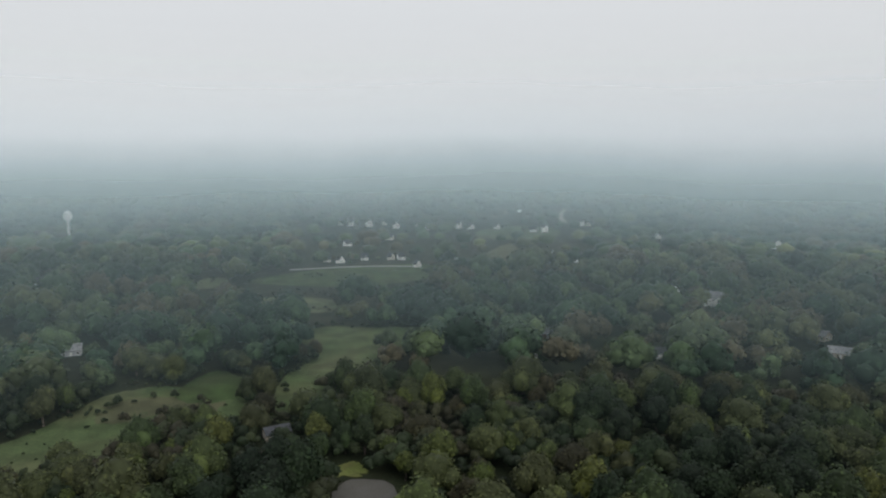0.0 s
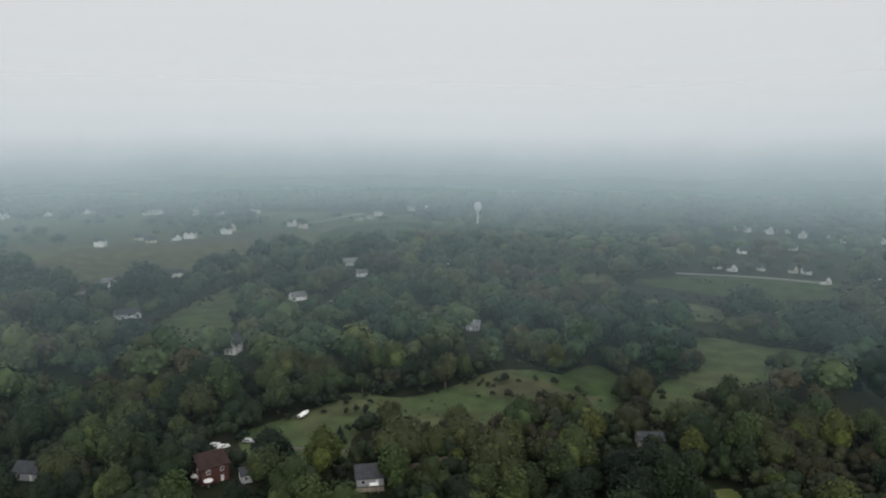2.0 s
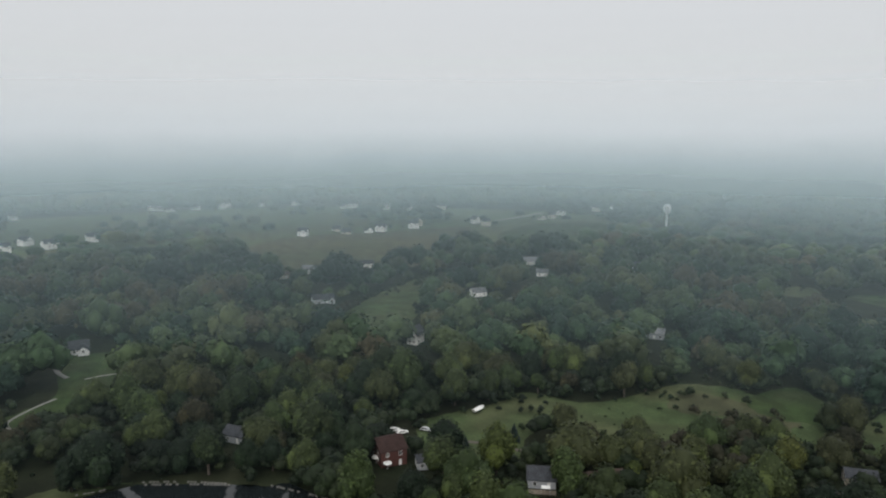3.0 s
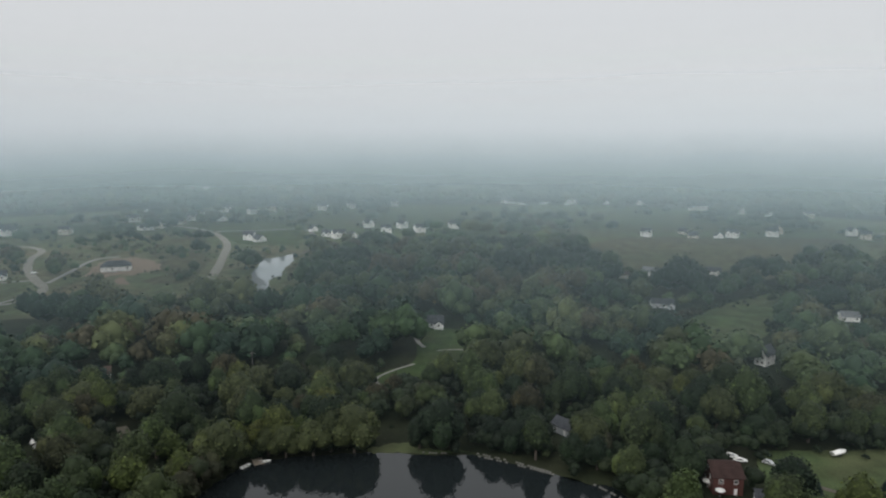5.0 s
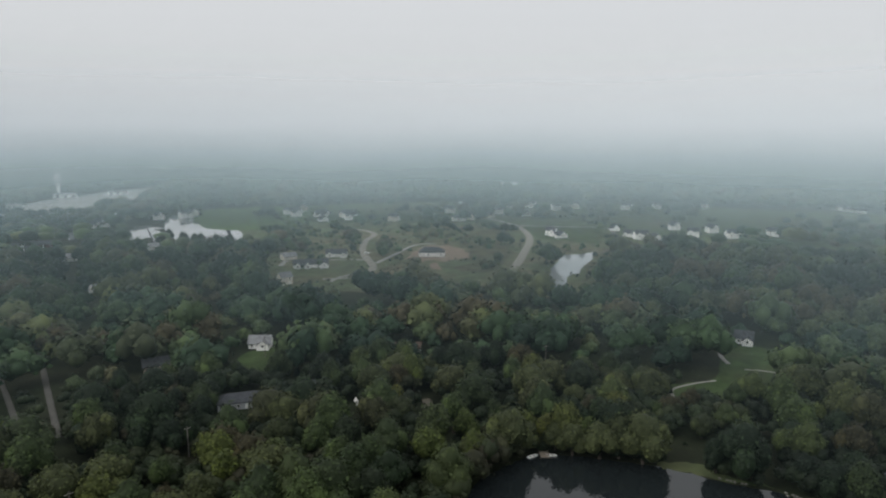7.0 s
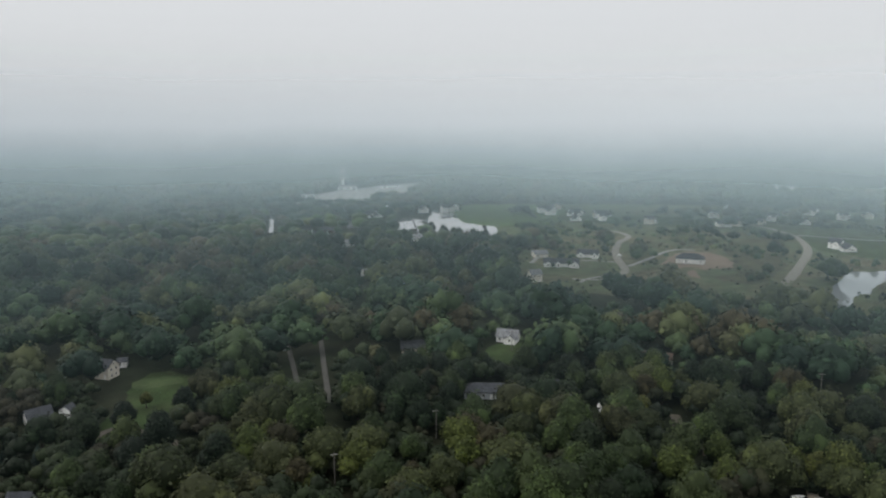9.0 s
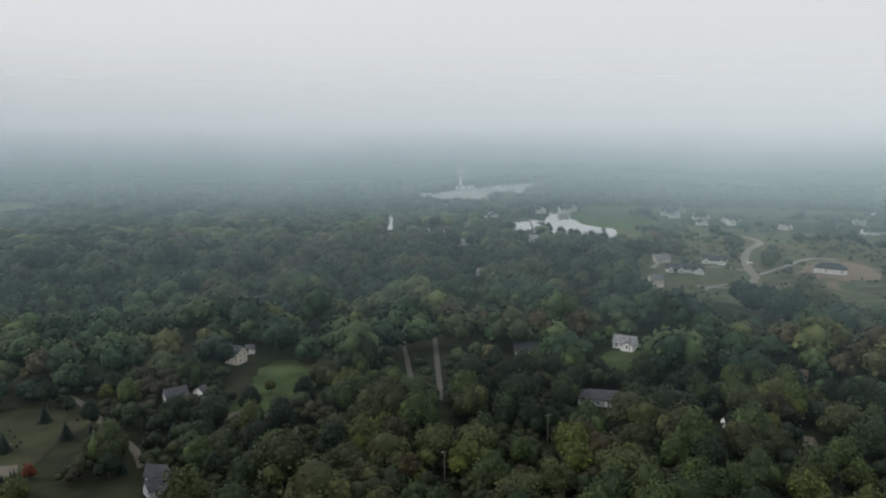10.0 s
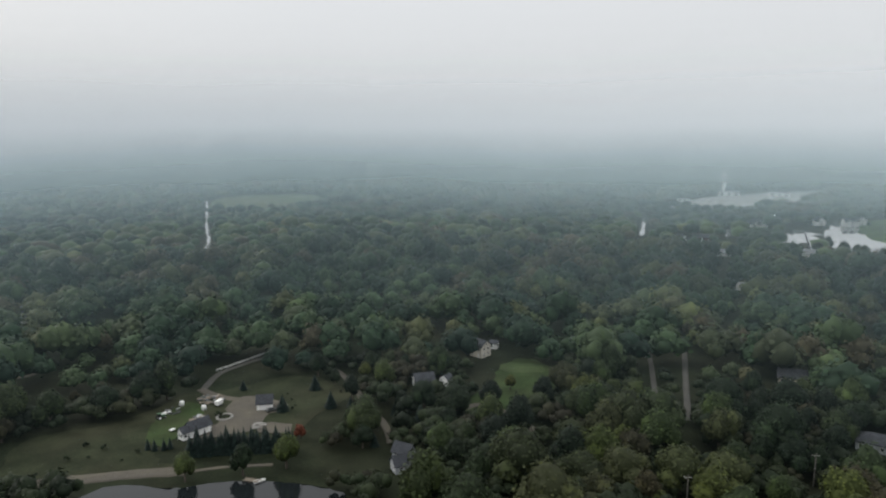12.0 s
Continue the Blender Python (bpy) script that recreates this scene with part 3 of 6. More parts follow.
strip("path", [(-334, 92), (-334, 98), (-332, 106)], 1.2, concrete, "pale garden path", "path", 0.14)
strip("path", [(-282, 56), (-290, 55), (-302, 55), (-311, 65), (-317, 76)], 1.4, concrete, "pale winding garden path", "path", 0.14)
strip("path", [(-250, 61), (-241, 64), (-238, 66)], 1.8, concrete, "pale garden path", "path", 0.14)
strip("road", [(-217, -171), (-232, -185), (-256, -207), (-291, -239), (-303, -252)], 2.6, lane_mat, "straight grey lane between trees", "lane", 0.1, 2.0)
strip("road", [(-222, -192), (-237, -208), (-254, -226), (-267, -240)], 2.4, lane_mat, "straight grey lane between trees", "lane", 0.1, 2.0)
strip("road", [(-110, -210), (-115, -227), (-116, -244), (-119, -265), (-121, -289), (-117, -309)], 2.8, gravel, "narrow dirt road bending among trees", "road", 0.1, 1.0)
strip("driveway", [(-136, -220), (-145, -223), (-159, -222), (-161, -190)], 3.5, gravel, "gravel turning place", "driveway", 0.11, 3)
strip("path", [(-42, -224), (-52, -222), (-60, -219), (-69, -215)], 1.8, gravel, "thin gravel path beyond a dam", "path", 0.14, 2)
CLEAR.append(rounded([(37, -280), (22, -280), (1, -279), (-17, -276), (-30, -262), (-26, -223), (0, -228), (17, -231), (31, -230)]))
strip("road", [(18, -240), (9, -240), (-3, -239), (-15, -235), (-28, -231), (-43, -225)], 6.5, gravel, "gravel track along a dam", "track", 0.1, 2)
strip("road", [(-62, -298), (-72, -315), (-85, -323), (-107, -333)], 3.2, lane_mat, "grey farm road beside a fence", "road")
strip("road", [(20, -360), (7, -356), (-2, -362)], 4, gravel, "gravel track at a wood's edge", "track", 0.1, 5)
strip("path", [(-61, -299), (-65, -288), (-72, -279)], 4, gravel, "gravel farm track", "track", 0.16)
strip("road", [(-175, 169), (-165, 176), (-151, 182), (-146, 185)], 2.2, gravel, "gravel lane behind houses", "lane", 0.1, 3)
strip("road", [(-305, 352), (-310, 371), (-320, 396)], 5, asphalt, "pale side street", "road", 0.1, 5)
strip("road", [(-247, -42), (-262, -43), (-275, -47)], 4, gravel, "dirt lane among trees", "lane", 0.1, 4)
strip("road", [(70, 982), (101, 1061), (142, 1184)], 8, asphalt, "pale street in the mist", "road")
strip("road", [(163, 917), (172, 1007), (196, 1107)], 7, asphalt, "pale bent street in the mist", "road")
strip("road", [(-611, 673), (-619, 734), (-631, 800)], 8, asphalt, "pale street at the edge of a settlement", "road")


# ---- trees ----
ICO = {}


def ico(level=1):
    if level not in ICO:
        bm = bmesh.new()
        bmesh.ops.create_icosphere(bm, subdivisions=level, radius=1)
        ICO[level] = np.array([v.co[:] for v in bm.verts]), np.array([[v.index for v in f.verts] for f in bm.faces])
        bm.free()
    return ICO[level]


def masses_of(rng, radius, height, base, count):
    """The foliage masses of a crown: a leader and rounded boughs leaning out round it; x, y, z, radius, half height."""
    span = height - base
    out = [(0.0, 0.0, height - span * 0.40, radius * rng.uniform(0.60, 0.70), span * 0.40)]
    turn = rng.uniform(0, 6.28)
    for k in range(count - 1):
        a = turn + 6.28 * (k + rng.uniform(-0.25, 0.25)) / (count - 1)
        r = radius * rng.uniform(0.44, 0.60)
        d = (radius - r) * rng.uniform(0.85, 1.12)
        half = span * rng.uniform(0.26, 0.36)
        out.append((d * math.cos(a), d * math.sin(a), base + half + span * rng.uniform(0.04, 0.26), r, half))
    return np.array(out)


def bough_surface(rng, lumps):
    """How far the foliage of one mass reaches in each direction: small rounded tufts with creases between them."""
    k = np.arange(lumps) + 0.5
    z = 1 - 2 * k / lumps
    a = 2.39996 * k
    c = np.stack([np.sqrt(1 - z * z) * np.cos(a), np.sqrt(1 - z * z) * np.sin(a), z], 1) + rng.normal(0, 0.16, (lumps, 3))
    c /= np.linalg.norm(c, axis=1)[:, None]
    rise, width = rng.uniform(0.45, 1.0, lumps), rng.uniform(0.30, 0.60, lumps)

    def reach(d):
        gap = np.arccos(np.clip(d @ c.T, -1, 1)) / width
        return 0.74 + 0.34 * (rise * np.sqrt(np.clip(1 - gap * gap, 0, 1))).max(1)
    return reach


def sprays(rng, masses, surfaces, count, size):
    """Sprays of leaves over the masses: small folded blades facing roughly outwards and up."""
    share = masses[:, 3] ** 1.8
    pick = rng.choice(len(masses), count, p=share / share.sum())
    d = rng.normal(size=(count, 3))
    d[:, 2] = np.abs(d[:, 2]) * 1.1 - 0.32
    d /= np.linalg.norm(d, axis=1)[:, None]
    far = np.zeros(count)
    for k, reach in enumerate(surfaces):
        far[pick == k] = reach(d[pick == k])
    L = masses[pick]
    form = np.stack([L[:, 3], L[:, 3], L[:, 4]], 1)
    p = L[:, :3] + d * (far * rng.uniform(0.86, 1.16, count))[:, None] * form
    gap = np.linalg.norm((p[:, None] - masses[None, :, :3]) / masses[None, :, [3, 3, 4]], axis=2)
    out = gap.min(1) > 0.74
    p, d = p[out], d[out]
    n = d + rng.normal(0, 0.42, d.shape)
    n[:, 2] += 0.35
    n /= np.linalg.norm(n, axis=1)[:, None]
    t = np.cross(n, rng.normal(size=n.shape))
    t /= np.linalg.norm(t, axis=1)[:, None]
    b = np.cross(n, t)
    s = (size * rng.uniform(0.6, 1.3, len(p)))[:, None]
    q = np.stack([p + t * s, p + b * s * 0.7 - n * s * 0.22, p - t * s * 0.9, p - b * s * 0.7 - n * s * 0.22], 1)
    k = np.arange(len(p))[:, None] * 4
    return q.reshape(-1, 3), np.concatenate([k + [0, 1, 2], k + [0, 2, 3]], 0).reshape(-1, 3)


def joined(pieces):
    verts, faces, at = [], [], 0
    for v, f in pieces:
        verts.append(v)
        faces.append(f + at)
        at += len(v)
    return np.concatenate(verts), np.concatenate(faces)


def crown_arrays(seed, radius, height, base, boughs, count, size, level=2, lumps=30):
    """A crown: the tufted masses of the boughs, wrapped in sprays of leaves."""
    rng = np.random.default_rng(seed)
    masses = masses_of(rng, radius, height, base, boughs)
    surfaces = [bough_surface(rng, lumps) for _ in masses]
    v, f = ico(level)
    pieces = [(v * (reach(v) * 0.90)[:, None] * [r, r, h] + [x, y, z], f) for (x, y, z, r, h), reach in zip(masses, surfaces)]
    return joined(pieces + [sprays(rng, masses, surfaces, count, size)]), masses


def quick_mesh(name, verts, faces, mat, tint=None):
    """A triangle mesh straight from arrays."""
    me = bpy.data.meshes.new(name)
    n = len(faces)
    me.vertices.add(len(verts))
    me.vertices.foreach_set("co", np.ascontiguousarray(verts, np.float32).ravel())
    me.loops.add(3 * n)
    me.loops.foreach_set("vertex_index", np.ascontiguousarray(faces, np.int32).ravel())
    me.polygons.add(n)
    me.polygons.foreach_set("loop_start", np.arange(0, 3 * n, 3, dtype=np.int32))
    if tint is not None:
        a = me.attributes.new("tint", "FLOAT", "POINT")
        a.data.foreach_set("value", np.ascontiguousarray(tint, np.float32))
    me.materials.append(mat)
    me.update(calc_edges=True)
    return me


def trunk_mesh(seed, lobes, height, radius):
    rng = np.random.default_rng(seed + 900)
    bm = bmesh.new()
    top = (rng.uniform(-0.3, 0.3), rng.uniform(-0.3, 0.3), height * 0.72)
    mid = (top[0] * 0.4 + 0.1, top[1] * 0.4, height * 0.34)
    tube(bm, (0, 0, -0.3), mid, radius * 1.25, radius * 0.85, 7)
    tube(bm, mid, top, radius * 0.85, radius * 0.3, 6)
    for c in lobes[:6]:
        start = Vector(mid).lerp(Vector(top), rng.uniform(0.0, 0.6))
        tube(bm, start, Vector(c[:3]), radius * 0.4, radius * 0.12, 5)
    me = bpy.data.meshes.new("trunk")
    bm.to_mesh(me)
    bm.free()
    me.materials.append(bark)
    return me


def broadleaf(name, seed, leaf, radius, height, base, boughs, count, size, label):
    (v, f), lobes = crown_arrays(seed, radius, height, base, boughs, count, size)
    root = tagged(new(name), label, "tree", "trees of the wood")
    part("trunk", trunk_mesh(seed, lobes, height, 0.28 + radius * 0.025), bark, root, "grey-brown bark")
    part("crown", quick_mesh("crown", v, f, leaf), leaf, root)
    return root


def spruce_arrays(seed, radius, height, tiers, blades):
    rng = np.random.default_rng(seed)
    q, f = [], []
    for k in range(tiers):
        u = k / (tiers - 1)
        z, r = height * (0.08 + 0.88 * u), radius * (1 - u) ** 0.85 + 0.12
        n = max(5, int(blades * (1 - 0.6 * u)))
        for j in range(n):
            a = 2 * math.pi * (j + rng.uniform(-0.3, 0.3)) / n + k
            ln = r * rng.uniform(0.75, 1.15)
            c, s = math.cos(a), math.sin(a)
            w = ln * 0.30 + 0.1
            i = len(q)
            q += [(0.1 * c, 0.1 * s, z + 0.25), (ln * 0.6 * c - w * s, ln * 0.6 * s + w * c, z - ln * 0.18), (ln * c, ln * s, z - ln * rng.uniform(0.30, 0.5)), (ln * 0.6 * c + w * s, ln * 0.6 * s - w * c, z - ln * 0.18)]
            f += [(i, i + 1, i + 2), (i, i + 2, i + 3)]
    i = len(q)
    q += [(0.12, 0, height * 0.9), (-0.06, 0.1, height * 0.9), (-0.06, -0.1, height * 0.9), (0, 0, height * 1.04)]
    f += [(i, i + 1, i + 3), (i + 1, i + 2, i + 3), (i + 2, i, i + 3)]
    return np.array(q), np.array(f)


def spruce_tree(name, seed, radius, height, label):
    root = tagged(new(name), label, "tree", "spruces")
    bm = bmesh.new()
    tube(bm, (0, 0, -0.3), (0, 0, height * 0.9), 0.2, 0.04, 6)
    part("trunk", bm, bark, root, "dark bark")
    v, f = spruce_arrays(seed, radius, height, 14, 17)
    part("crown", quick_mesh("crown", v, f, leaf_spruce), leaf_spruce, root)
    return root


# ---- houses ----
def shared(name, mat, *boxes):
    bm = bmesh.new()
    for b in boxes:
        box(bm, *b)
    me = bpy.data.meshes.new(name)
    bm.to_mesh(me)
    bm.free()
    me.materials.append(mat)
    return me


WINDOW = shared("window", white_paint, (-0.62, -0.5, -0.06, 0.04, -0.72, 0.72), (0.5, 0.62, -0.06, 0.04, -0.72, 0.72), (-0.5, 0.5, -0.06, 0.04, 0.6, 0.72), (-0.5, 0.5, -0.09, 0.04, -0.72, -0.6), (-0.03, 0.03, -0.05, 0.03, -0.6, 0.6))
PANE = shared("pane", glass, (-0.5, 0.5, -0.02, 0.01, -0.6, 0.6))
DOOR = shared("door", white_paint, (-0.5, 0.5, -0.05, 0.02, 0, 2.05))
GARAGE = shared("garage_door", white_paint, (-2.4, 2.4, -0.05, 0.02, 0, 2.15))


def gable_walls(w, d, h, rise, x=0.0, y=0.0):
    """Outside walls with pointed ends; the ridge runs along x."""
    bm = bmesh.new()
    lo, ends = [], []
    for sx in (-1, 1):
        ring = [bm.verts.new((x + sx * w / 2, y + yy, z)) for yy, z in ((-d / 2, -0.4), (-d / 2, h), (0, h + rise), (d / 2, h), (d / 2, -0.4))]
        ends.append(ring)
        bm.faces.new(ring)
    for i in range(5):
        j = (i + 1) % 5
        bm.faces.new((ends[0][i], ends[0][j], ends[1][j], ends[1][i]))
    bmesh.ops.recalc_face_normals(bm, faces=bm.faces)
    return bm


def gable_roof(w, d, h, rise, over=0.5, thick=0.22):
    """Two sloping slabs over the walls, with eaves."""
    bm = bmesh.new()
    slope = rise / (d / 2)
    prof = ((-d / 2 - over, h - over * slope), (0, h + rise), (d / 2 + over, h - over * slope))
    rows = []
    for sx in (-1, 1):
        xx = sx * (w / 2 + over)
        rows.append([bm.verts.new((xx, y, z + t)) for t in (0.02, thick) for y, z in prof])
    a, b = rows
    for i, j in ((0, 1), (1, 2)):
        bm.faces.new((a[i], a[j], b[j], b[i]))
        bm.faces.new((a[i + 3], b[i + 3], b[j + 3], a[j + 3]))
        bm.faces.new((a[i], a[i + 3], a[j + 3], a[j]))
        bm.faces.new((b[i], b[j], b[j + 3], b[i + 3]))
    for i in (0, 2):
        bm.faces.new((a[i], b[i], b[i + 3], a[i + 3]))
    bmesh.ops.recalc_face_normals(bm, faces=bm.faces)
    return bm


def hip_roof(w, d, h, rise, over=0.5, thick=0.2):
    bm = bmesh.new()
    x, y, k = w / 2 + over, d / 2 + over, max(0.3, w / 2 - d / 2 * 0.9)
    low = [bm.verts.new(p) for p in ((-x, -y, h - 0.15), (x, -y, h - 0.15), (x, y, h - 0.15), (-x, y, h - 0.15))]
    lip = [bm.verts.new((v.co.x, v.co.y, v.co.z + thick)) for v in low]
    p, q = bm.verts.new((-k, 0, h + rise)), bm.verts.new((k, 0, h + rise))
    bm.faces.new(low)
    for i in range(4):
        bm.faces.new((low[i], low[(i + 1) % 4], lip[(i + 1) % 4], lip[i]))
    bm.faces.new((lip[0], lip[1], q, p))
    bm.faces.new((lip[1], lip[2], q))
    bm.faces.new((lip[2], lip[3], p, q))
    bm.faces.new((lip[3], lip[0], p))
    bmesh.ops.recalc_face_normals(bm, faces=bm.faces)
    return bm


def add_window(parent, x, y, z, turn=0, s=1.0):
    w = part("window", WINDOW, white_paint, parent, "white window frame", pose(x, y, z, 0, 0, turn) @ Matrix.Diagonal((s, 1, s, 1)))
    part("pane", PANE, glass, w, "dark glass")


def house(at, w, d, turn, wall, roof, label, storeys=1, rise=None, hip=False, wing=0, garage=False, chimney=False, name="house", length=None, group="", gables=()):
    """A dwelling: walls, roof, windows, doors; wing: the width of a gabled front wing. turn: from square to the
    camera's spot.
    """
    x, y = at
    h = 2.7 * storeys + 0.3
    rise = rise or d * 0.30
    root = tagged(new(name), label, "house", group)
    root.matrix_basis = pose(x, y, 0, 0, 0, azimuth(x, y) + turn)
    dist = math.hypot(x, y)
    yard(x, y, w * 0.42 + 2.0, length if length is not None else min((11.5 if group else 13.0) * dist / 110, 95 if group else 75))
    part("wall", gable_walls(w, d, h, 0.02 if hip else rise), wall, root)
    part("roof", (hip_roof if hip else gable_roof)(w, d, h, rise), roof, root)
    far = dist > 500
    n = max(2, int((w - 1.5) / (5.0 if far else 2.8)))
    for s in range(storeys):
        z = 1.6 + 2.7 * s
        for k in range(n):
            xx = -w / 2 + (k + 0.5) * w / n
            if s == 0 and k == n // 2:
                part("door", DOOR, white_paint, root, "", pose(xx, -d / 2, 0.1))
                continue
            if wing and xx > w / 2 - wing:
                continue
            add_window(root, xx, -d / 2, z)
        for sx in (-1, 1):
            for yy in ((0,) if far else (-d / 5, d / 5)):
                add_window(root, sx * w / 2, yy, z, 90 * sx, 0.9)
        if not far:
            for k in range(n):
                add_window(root, -w / 2 + (k + 0.5) * w / n, d / 2, z, 180)
    if not hip and storeys > 1 and not far:
        for sx in (-1, 1):
            add_window(root, sx * w / 2, 0, h + rise * 0.35, 90 * sx, 0.7)
    if wing:
        m = pose(w / 2 - wing / 2 - 0.2, -d / 2 - 0.6, 0, 0, 0, 90)
        ww = part("wing", gable_walls(d * 0.7, wing, h * 0.92, wing * 0.36), wall, root, "gabled front wing", m)
        part("wing_roof", gable_roof(d * 0.7, wing, h * 0.92, wing * 0.36, 0.4), roof, ww)
        add_window(ww, -d * 0.35, 0, h * 0.75, -90, 1.0)
        if garage:
            part("garage_door", GARAGE, white_paint, ww, "white garage door", pose(-d * 0.35, 0, 0.05, 0, 0, -90) @ Matrix.Diagonal((min(1, (wing - 1) / 4.8), 1, 1, 1)))
    elif garage:
        part("garage_door", GARAGE, white_paint, root, "white garage door", pose(-w / 2 + 3.2, -d / 2 - 0.02, 0.05))
    for gx in gables:
        gw = part("front_gable", gable_walls(d * 0.5, 4.2, h * 0.96, 1.9), wall, root, "gabled front", pose(gx, -d / 2 + 0.4, 0, 0, 0, 90))
        part("gable_roof", gable_roof(d * 0.5, 4.2, h * 0.96, 1.9, 0.35), roof, gw)
        add_window(gw, -d * 0.25, 0, h * 0.55, -90, 1.1)
    if chimney:
        bm = boxed(w * 0.18, w * 0.18 + 0.9, 0.3, 1.2, h, h + rise + 0.9, bevel=0.04)
        box(bm, w * 0.18 - 0.06, w * 0.18 + 0.96, 0.24, 1.26, h + rise + 0.75, h + rise + 0.88)
        part("chimney", bm, brick_mat, root, "brick chimney")
    return root


# houses in the near woods
house((-131.7, 169.0), 8.8, 7.5, 2, grey_wall, grey_roof, "small grey house with grey shingle roof and porch", 1, 2.8, length=26)
house((-178.6, 144.0), 9, 12, 18, red_wall, maroon_roof, "red-brown house with white-framed windows among trees", 2, 2.4, chimney=False, length=24)
house((-274.4, 240.2), 8.5, 6.0, 62, white_wall, dark_roof, "tall white gabled house with dark roof", 2, 3.6, length=50)
house((-117.6, 180.5), 15, 8, 25, tan_wall, brown_roof, "low house with brown roof hidden by trees", 1, length=1)
house((-165.6, 149.4), 6, 5, 10, grey_wall, grey_roof, "grey shed among trees", 1, chimney=False, length=10)
house((-378.9, 102.9), 9, 8, 0, white_wall, grey_roof, "white house with grey roof above a lawn", 1, 3.4, wing=5)
house((-376.8, 93.4), 6.5, 6, 0, grey_wall, grey_roof, "detached grey garage beside a house", 1, length=50, garage=True, chimney=False, name="garage")
house((-334.2, -69.7), 17, 8, -4, tan_wall, brown_roof, "long low house with brown shingle roof", 1, 2.0, chimney=False, length=12)
house((-227.9, 113.4), 8.5, 6.5, -40, grey_wall, grey_roof, "cabin with pale grey roof near the lake", 1, 2.2, length=18)
house((-241.7, -13.8), 8, 6.5, 30, grey_wall, grey_roof, "small grey lakeside cabin", 1, 2.6, length=24)
house((-256.4, -119.3), 19, 9, 3, grey_wall, grey_roof, "long grey ranch house with grey shingle roof", 1, 2.6, hip=True, length=22)
house((-290.6, -176.8), 14, 9, 5, tan_wall, dark_roof, "dark-roofed low house with white gable", 1, 2.8, wing=5, length=20)
house((-330.0, -144.0), 11, 7.5, -12, white_wall, light_roof, "white house with several gables above a lawn", 1, 3.2, wing=6, chimney=False, length=48)
house((-190.5, -277.5), 7.5, 7, -40, cream_wall, grey_roof, "pale gabled house with grey roof above a lawn", 2, 2.6, chimney=False, length=46)
house((-203.0, -284.0), 4, 4, -10, white_wall, dark_roof, "small white outbuilding beside a house", 1, chimney=False, name="outbuilding")
house((-146.6, -254.6), 8.5, 7, 16, white_wall, dark_roof, "white house with dark roof and row of windows", 1, 3.0, chimney=False, length=26)
house((-155.5, -249.5), 3.2, 6.5, 46, white_wall, dark_roof, "narrow white gabled wing with dark roof", 1, 2.2, chimney=False, length=20)
house((-105.5, -190.5), 7.6, 5.0, 24, grey_wall, grey_roof, "grey house with broad grey shingle roof", 1, 2.4, wing=4)
house((-109.0, -197.5), 6.5, 4.5, -30, grey_wall, grey_roof, "grey-roofed house wing behind trees", 1, 2.6, chimney=False)
house((-275.7, -98.6), 6, 5, 10, white_wall, dark_roof, "small white house behind trees", 1, chimney=False, length=12)
house((-237.5, -301.4), 12, 8, 0, grey_wall, brown_roof, "low brown-roofed house in woods", 1, length=2)
house((-259.4, -238.4), 8, 6, 0, white_wall, dark_roof, "low white house with dark roof in woods", 1, chimney=False, length=8)
house((58.7, 378.1), 12, 8, 12, red_wall, light_roof, "red-brown house with pale roof", 1)
house((48.9, 341.0), 5, 5, 0, white_wall, dark_roof, "small white outbuilding among trees", 1, chimney=False, name="outbuilding")
house((112.7, 341.5), 12, 7, 20, white_wall, dark_roof, "white-trimmed house among trees", 1)
house((182.5, 454.8), 12, 10, 0, white_wall, light_roof, "tall pale house with several gables", 2, 3.6, wing=5)
house((211.2, 374.7), 10, 8, -30, tan_wall, light_roof, "pale-roofed house in woods", 1)
house((204.1, 342.1), 11, 8, 5, tan_wall, light_roof, "low house with pale roof in woods", 1)
house((-193.0, 343.1), 13, 8, -5, grey_wall, light_roof, "grey house with pale roof in dark woods", 1)
house((-61.7, 243.4), 9, 6, 15, tan_wall, grey_roof, "low grey-roofed house among trees", 1, length=2)
house((-58.6, 226.3), 7, 6, 40, tan_wall, light_roof, "small pale-roofed outbuilding among trees", 1, chimney=False, name="outbuilding", length=4)
house((-329.1, 346.0), 10, 8, 20, white_wall, light_roof, "small white house at the end of a field", 1, length=75)
house((-309.8, 308.3), 7, 6, 10, white_wall, light_roof, "small white outbuilding hidden behind trees", 1, chimney=False, name="outbuilding")
house((-478.1, 304.6), 12, 8, -22, white_wall, light_roof, "large white house with pale roof", 1, 3.2, wing=5, chimney=False, length=62)
house((-474.0, 277.8), 8, 7, 0, cream_wall, brown_roof, "cream house behind trees", 1, chimney=False)
house((-386.0, 255.4), 14, 8, 10, grey_wall, grey_roof, "grey house among trees", 1, wing=4)
house((-468.8, 354.7), 12, 8, 0, white_wall, grey_roof, "white house beside a crop field", 1, wing=4)
house((-381.3, 467.4), 17, 10, 8, white_wall, light_roof, "long white house with pale roof", 1, length=90)
house((-342.2, 434.0), 9, 8, 0, white_wall, light_roof, "white house in woods", 1, length=80)
house((-293.2, 492.9), 8, 8, 45, white_wall, grey_roof, "white gabled house in woods", 1, length=80)
house((-536.5, -192.8), 28, 11, 3, white_wall, dark_roof, "long white house with dark grey roof and front gables", 1, 3.2, wing=7, garage=True, gables=(-10.5, -2.5))
house((-586.5, -186.9), 18, 10, -5, white_wall, grey_roof, "white gabled house beside road", 1, 3.2, wing=5, gables=(-5.5,))
house((-565.1, -223.1), 12, 9, 20, cream_wall, light_roof, "cream house with pale roof", 1)
house((-471.8, -189.0), 9, 8, 30, cream_wall, light_roof, "cream cottage above trees", 2, 3)
